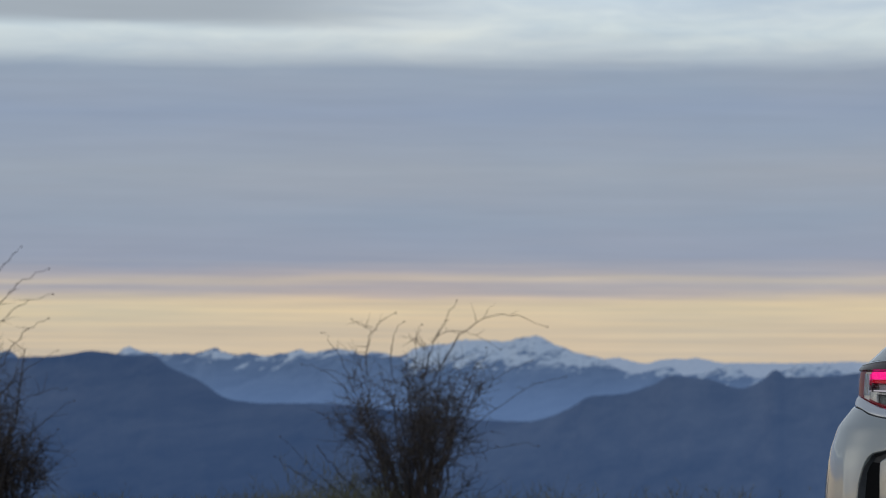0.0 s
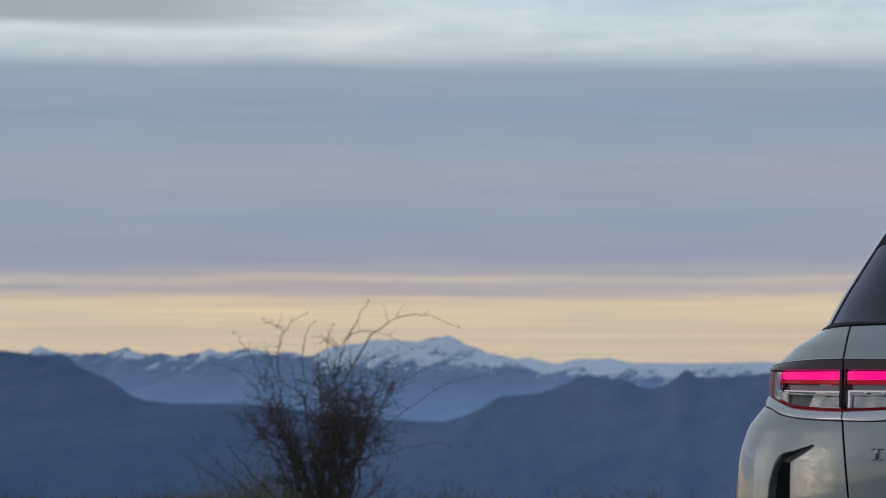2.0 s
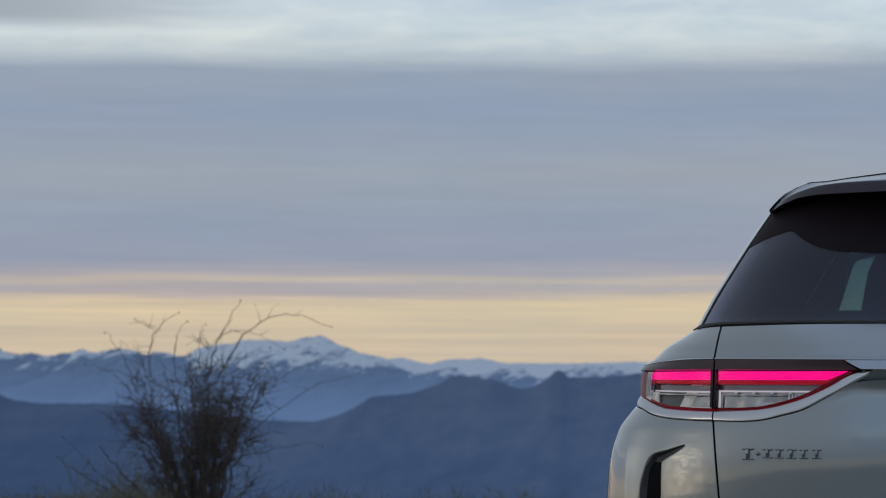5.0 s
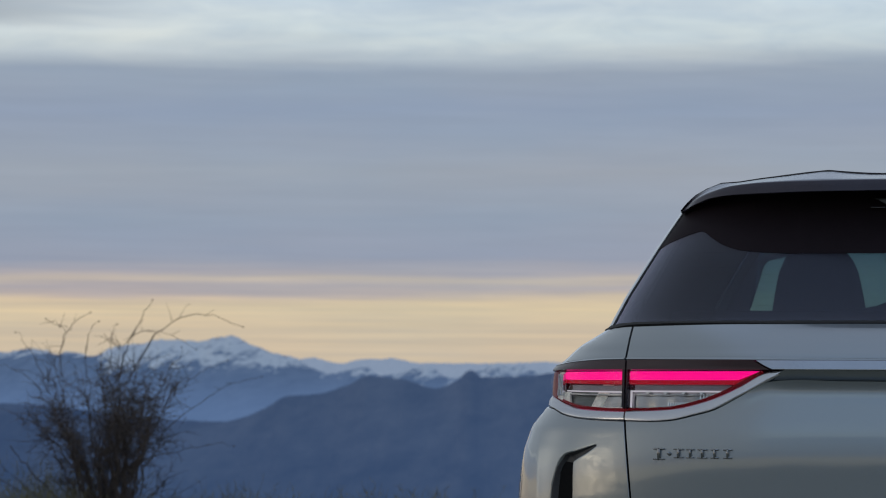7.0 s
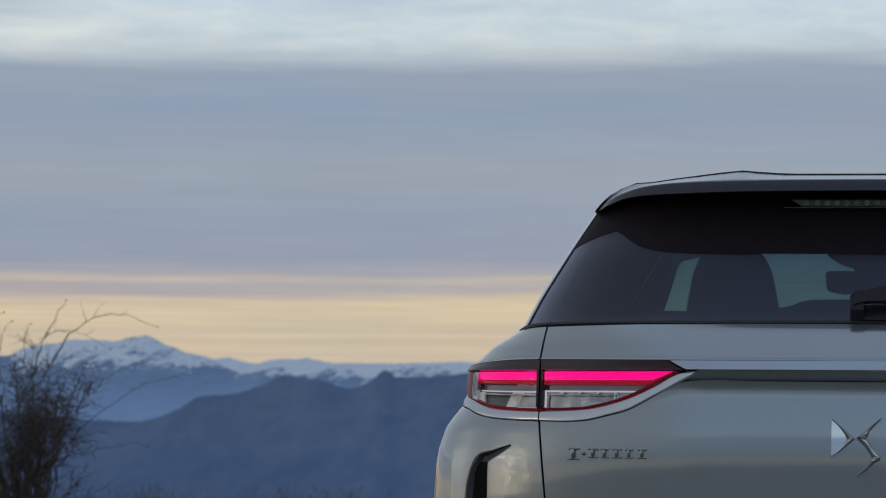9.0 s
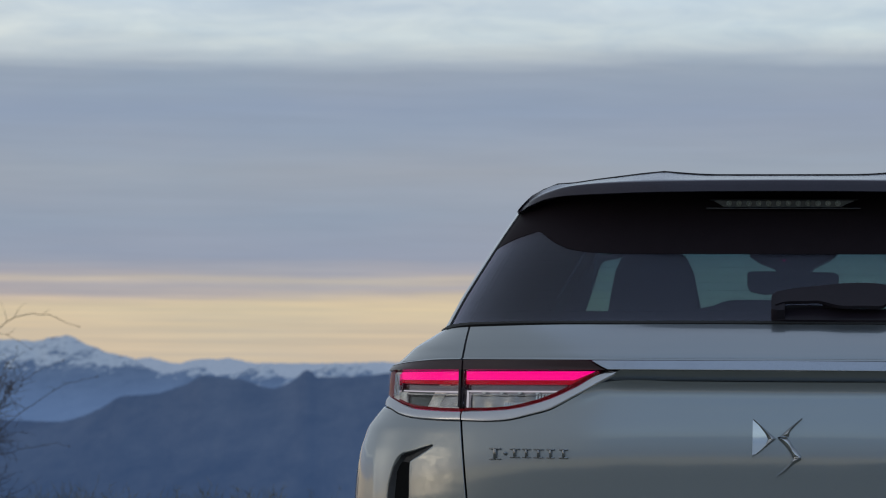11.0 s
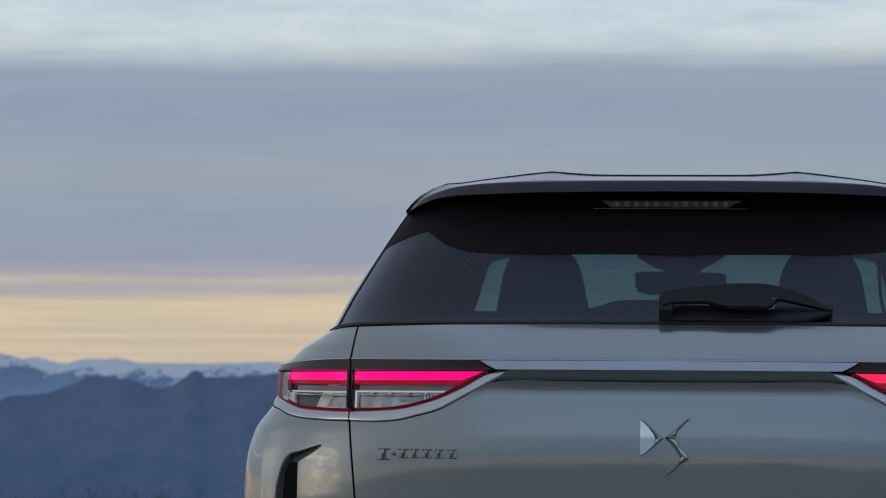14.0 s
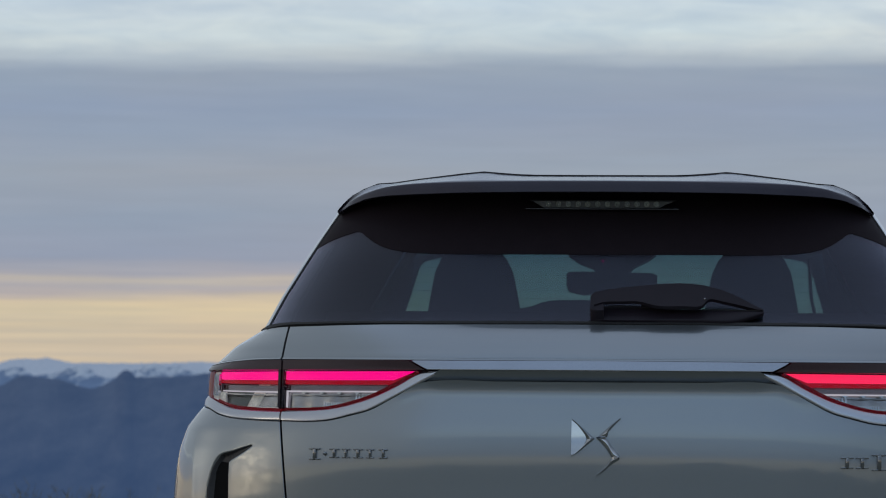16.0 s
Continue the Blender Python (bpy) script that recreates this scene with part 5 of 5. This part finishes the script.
pr = [(-0.135, 1.349, 1.382), (-0.128, 1.332, 1.387), (-0.09, 1.323, 1.388), (0.0, 1.330, 1.387), (0.10, 1.336, 1.385), (0.114, 1.345, 1.378)]
mirror = part("cabin_mirror", slab([[Vector((x, 2.38, a)), Vector((x, 2.38, b))] for x, a, b in pr], [[Vector((x, 2.42, a)), Vector((x, 2.42, b))] for x, a, b in pr]), MATT_BLACK, car, "black cabin mirror on its mount", False)
pr = [(-0.13, 1.43, 1.46), (-0.10, 1.41, 1.46), (-0.062, 1.396, 1.46), (-0.05, 1.38, 1.46), (0.03, 1.38, 1.46), (0.05, 1.40, 1.46), (0.09, 1.42, 1.46), (0.11, 1.435, 1.46)]
part("mount", slab([[Vector((x, 2.40, a)), Vector((x, 2.40, b))] for x, a, b in pr], [[Vector((x, 2.50, a)), Vector((x, 2.50, b))] for x, a, b in pr]), MATT_BLACK, mirror, "", False)
bm = bmesh.new()
bmesh.ops.create_uvsphere(bm, u_segments=8, v_segments=6, radius=0.003, matrix=Matrix.Translation((-0.035, 2.395, 1.418)))
part("alarm_light", bm, PINK, mirror, "tiny red light")
mirror.location.x = -0.0075

# ---- bushes, weeds, grass ----
def spot(bearing, dist):
    x, y = EYE[0] - dist * math.sin(radians(bearing)), EYE[1] + dist * math.cos(radians(bearing))
    return Vector((x, y, ground_z(x, y)))


def twig(bm, rng, start, way, length, radius, droop, kinks=5, sides=3):
    pts, p, d = [start], start.copy(), way.normalized()
    for i in range(kinks):
        d = (d + Vector((rng.gauss(0, 0.16), rng.gauss(0, 0.16), rng.gauss(0, 0.10) - droop * (i + 1) / kinks))).normalized()
        p = p + d * (length / kinks)
        pts.append(p.copy())
    tube(bm, pts, [max(0.0008, radius * (1 - 0.8 * i / kinks)) for i in range(kinks + 1)], sides)
    return pts


def bush(bearing, dist, wide, tall, stems, seed, label, shoots=()):
    """A many-stemmed leafless shrub: stems rise in a tight bundle, then spread into a round crown of fine kinked twigs. shoots: start, bend and tip as sideways and upward metres, and the thickness."""
    rng = random.Random(seed)
    ob = thing("bush", label, "bush", spot(bearing, dist), group="bare bushes on the ridge")
    view = Vector((math.cos(radians(bearing)), math.sin(radians(bearing)), 0))
    wood, fine = bmesh.new(), bmesh.new()
    mid, half_up = tall * 0.64, tall * 0.42

    def inside(p, grow=1.0):
        return (p.x ** 2 + p.y ** 2) / (wide * grow) ** 2 + ((p.z - mid) / (half_up * grow)) ** 2 < 1

    for k in range(stems):
        a = rng.uniform(0, math.tau)
        reach = Vector((math.cos(a), math.sin(a), 0)) * wide * rng.random() ** 0.45 - view * 0.05
        up = math.sqrt(max(0.02, 1 - min(1.0, reach.length / wide) ** 2))
        if k % 6 == 0:
            reach *= 0.62
            up = -0.5
        tip = reach + Vector((0, 0, mid + half_up * up * rng.uniform(-0.85, 1.0)))
        if k % 6 == 1:
            reach *= 0.5 + 0.4 * rng.random()
            tip = reach + Vector((0, 0, tall * rng.uniform(0.12, 0.5)))
        foot = Vector((math.cos(a), math.sin(a), 0)) * rng.uniform(0, 0.24)
        open_out = rng.uniform(0.2, 0.8)
        bend = Vector((reach.x * open_out, reach.y * open_out, min(tip.z * 0.85, mid * rng.uniform(0.5, 0.95))))
        pts = [foot * (1 - t) ** 2 + bend * 2 * t * (1 - t) + tip * t * t for t in [i / 12 for i in range(13)]]
        pts = [p + Vector((rng.gauss(0, 0.014), rng.gauss(0, 0.014), rng.gauss(0, 0.010))) * min(1, i / 3) for i, p in enumerate(pts)]
        thick = rng.uniform(0.0060, 0.0105)
        tube(wood, pts, [thick * (1 - 0.82 * i / 12) for i in range(13)], 4)
        for _ in range(15):
            i = min(11, 5 + int(7 * rng.random() ** 0.65))
            q = pts[i].lerp(pts[i + 1], rng.random())
            away = Vector((rng.gauss(0, 1), rng.gauss(0, 1), rng.gauss(0.25, 0.8))).normalized()
            sub = twig(fine, rng, q, away + (pts[i + 1] - pts[i]).normalized() * 0.5, rng.uniform(0.10, 0.30), 0.0027, 0.03, 6)
            for _ in range(3):
                j = rng.randint(1, 5)
                if inside(sub[j], 1.08):
                    twig(fine, rng, sub[j], Vector((rng.gauss(0, 1), rng.gauss(0, 1), rng.gauss(0.15, 0.8))), rng.uniform(0.04, 0.13), 0.0019, 0.0, 3)
    for x0, z0, xb, zb, x1, z1, thick in shoots:
        z0, zb, z1 = z0 * 0.975, zb * 0.975, z1 * 0.975
        a, b, c = view * x0 + Vector((0, 0, z0)), view * xb + Vector((0, 0, zb)), view * x1 + Vector((0, 0, z1))
        pts = [a * (1 - t) ** 2 + b * 2 * t * (1 - t) + c * t * t + Vector((rng.gauss(0, 0.007), rng.gauss(0, 0.007), rng.gauss(0, 0.007))) for t in [i / 14 for i in range(15)]]
        tube(wood, pts, [thick * (1 - 0.62 * i / 14) for i in range(15)], 4)
        for _ in range(4):
            twig(fine, rng, pts[rng.randint(3, 10)], view * rng.gauss(0, 1) + Vector((0, 0, rng.gauss(0.2, 0.6))), rng.uniform(0.04, 0.15), 0.0026, 0.05, 4)
        bmesh.ops.create_icosphere(fine, subdivisions=1, radius=0.0065, matrix=Matrix.Translation(pts[-1]))
    part("trunk", wood, TWIG, ob)
    part("crown", fine, TWIG, ob)
    return ob


bush(15.47, 24.0, 0.66, 1.42, 88, 5, "leafless brown thorny bush on the grassy ridge", [
    (0.06, 1.15, 0.07, 1.45, 0.285, 1.726, 0.0052), (0.12, 1.15, 0.42, 1.86, 0.924, 1.538, 0.0056), (0.10, 1.42, 0.27, 1.62, 0.59, 1.37, 0.0036), (-0.36, 1.15, -0.42, 1.52, -0.163, 1.64, 0.0046),
    (-0.33, 1.50, -0.40, 1.55, -0.48, 1.585, 0.0028), (-0.16, 1.1, -0.24, 1.4, -0.12, 1.57, 0.0040), (-0.46, 1.05, -0.55, 1.35, -0.69, 1.50, 0.0036), (0.35, 0.92, 0.58, 1.22, 0.82, 1.29, 0.0040),
    (0.36, 0.74, 0.72, 1.12, 1.07, 1.18, 0.0042), (0.30, 0.58, 0.60, 0.68, 0.87, 0.67, 0.0036), (-0.40, 0.95, -0.62, 1.24, -0.83, 1.25, 0.0036), (-0.30, 0.20, -0.55, 0.42, -0.71, 0.64, 0.0085),
    (-0.35, 0.10, -0.75, 0.40, -1.03, 0.57, 0.0055), (-0.42, 0.22, -0.62, 0.34, -0.98, 0.72, 0.0040), (0.28, 1.0, 0.45, 1.15, 0.50, 1.38, 0.0034), (0.0, 1.2, -0.05, 1.4, 0.02, 1.56, 0.0034)])
bush(23.45, 23.0, 0.60, 1.48, 84, 9, "taller leafless bush with long arching shoots on the ridge", [(0.15, 1.4, 0.26, 1.9, 0.48, 2.06, 0.005), (0.17, 1.35, 0.36, 1.82, 0.665, 1.9, 0.005), (0.2, 1.3, 0.4, 1.7, 0.7, 1.715, 0.0046), (0.27, 1.0, 0.41, 1.48, 0.67, 1.55, 0.005), (0.3, 0.95, 0.49, 1.22, 0.735, 1.33, 0.004), (0.37, 0.5, 0.57, 0.8, 0.84, 0.98, 0.0048), (0.35, 0.35, 0.49, 0.95, 0.5, 1.33, 0.007), (0.35, 0.9, 0.57, 1.05, 0.8, 1.06, 0.0034), (0.4, 0.4, 0.59, 0.6, 0.74, 0.78, 0.006)])
bush(22.62, 23.4, 0.44, 0.98, 64, 12, "low tangled leafless bush beside a taller one")
for k, (a, r, s) in enumerate([(16.05, 24.6, 0.70), (16.75, 24.2, 0.78), (13.50, 23.0, 0.53), (17.2, 22.5, 0.52), (18.2, 23.5, 0.46), (11.3, 22.5, 0.52), (10.15, 22.0, 0.56), (8.75, 22.0, 0.42), (9.6, 23.0, 0.44), (16.4, 23.0, 0.50), (12.6, 23.5, 0.36), (21.0, 23.0, 0.42), (17.8, 23.0, 0.50), (10.9, 23.0, 0.40), (13.2, 23.2, 0.46)]):
    rng = random.Random(38 + k)
    ob = thing("weed_clump", "dry brown weed clump on the ridge", "weeds", spot(a, r), group="weeds on the ridge")
    bm = bmesh.new()
    for _ in range(150):
        w = Vector((rng.gauss(0, 0.26), rng.gauss(0, 0.26), 1))
        tall = s * rng.uniform(0.36, 0.76) * (1.2 if rng.random() < 0.10 else 1.0)
        pts = twig(bm, rng, Vector((rng.gauss(0, 0.19), rng.gauss(0, 0.19), 0)), w, tall, 0.0026, 0.10, 6)
        for _ in range(4):
            twig(bm, rng, pts[rng.randint(3, 6)], w + Vector((rng.gauss(0, 0.5), rng.gauss(0, 0.5), 0)), s * rng.uniform(0.06, 0.15), 0.0017, 0.05, 3)
    tagged(part("growth", bm, WEED, ob), kind="stuff")

rng = random.Random(77)
verts, faces = [], []
for k in range(26000):
    a, r = rng.uniform(-6, 32), math.sqrt(rng.uniform(14 ** 2, 34 ** 2))
    p = spot(a, r)
    if abs(p.x) < 1.3 and p.y < 5.5:
        continue
    c = noise.noise(p * 0.8) * 0.5 + 0.5
    h = rng.uniform(0.05, 0.11) + 0.22 * c * c * c * rng.random()
    d = Vector((rng.gauss(0, 0.35), rng.gauss(0, 0.35), 1)) * h
    s = Vector((rng.uniform(-1, 1), rng.uniform(-1, 1), 0)).normalized() * 0.004
    n0 = len(verts)
    verts += [p - s, p + s, p + d * 0.6 + s * 0.7, p + d * 0.6 - s * 0.7, p + d + Vector((d.x, d.y, -0.02)) * 0.4]
    faces += [(n0, n0 + 1, n0 + 2, n0 + 3), (n0 + 3, n0 + 2, n0 + 4)]
me = bpy.data.meshes.new("grass")
me.from_pydata(verts, [], faces)
me.materials.append(GRASS)
tagged(new("grass", me), "tall dry yellowish grass on the ridge", "grass", kind="stuff")
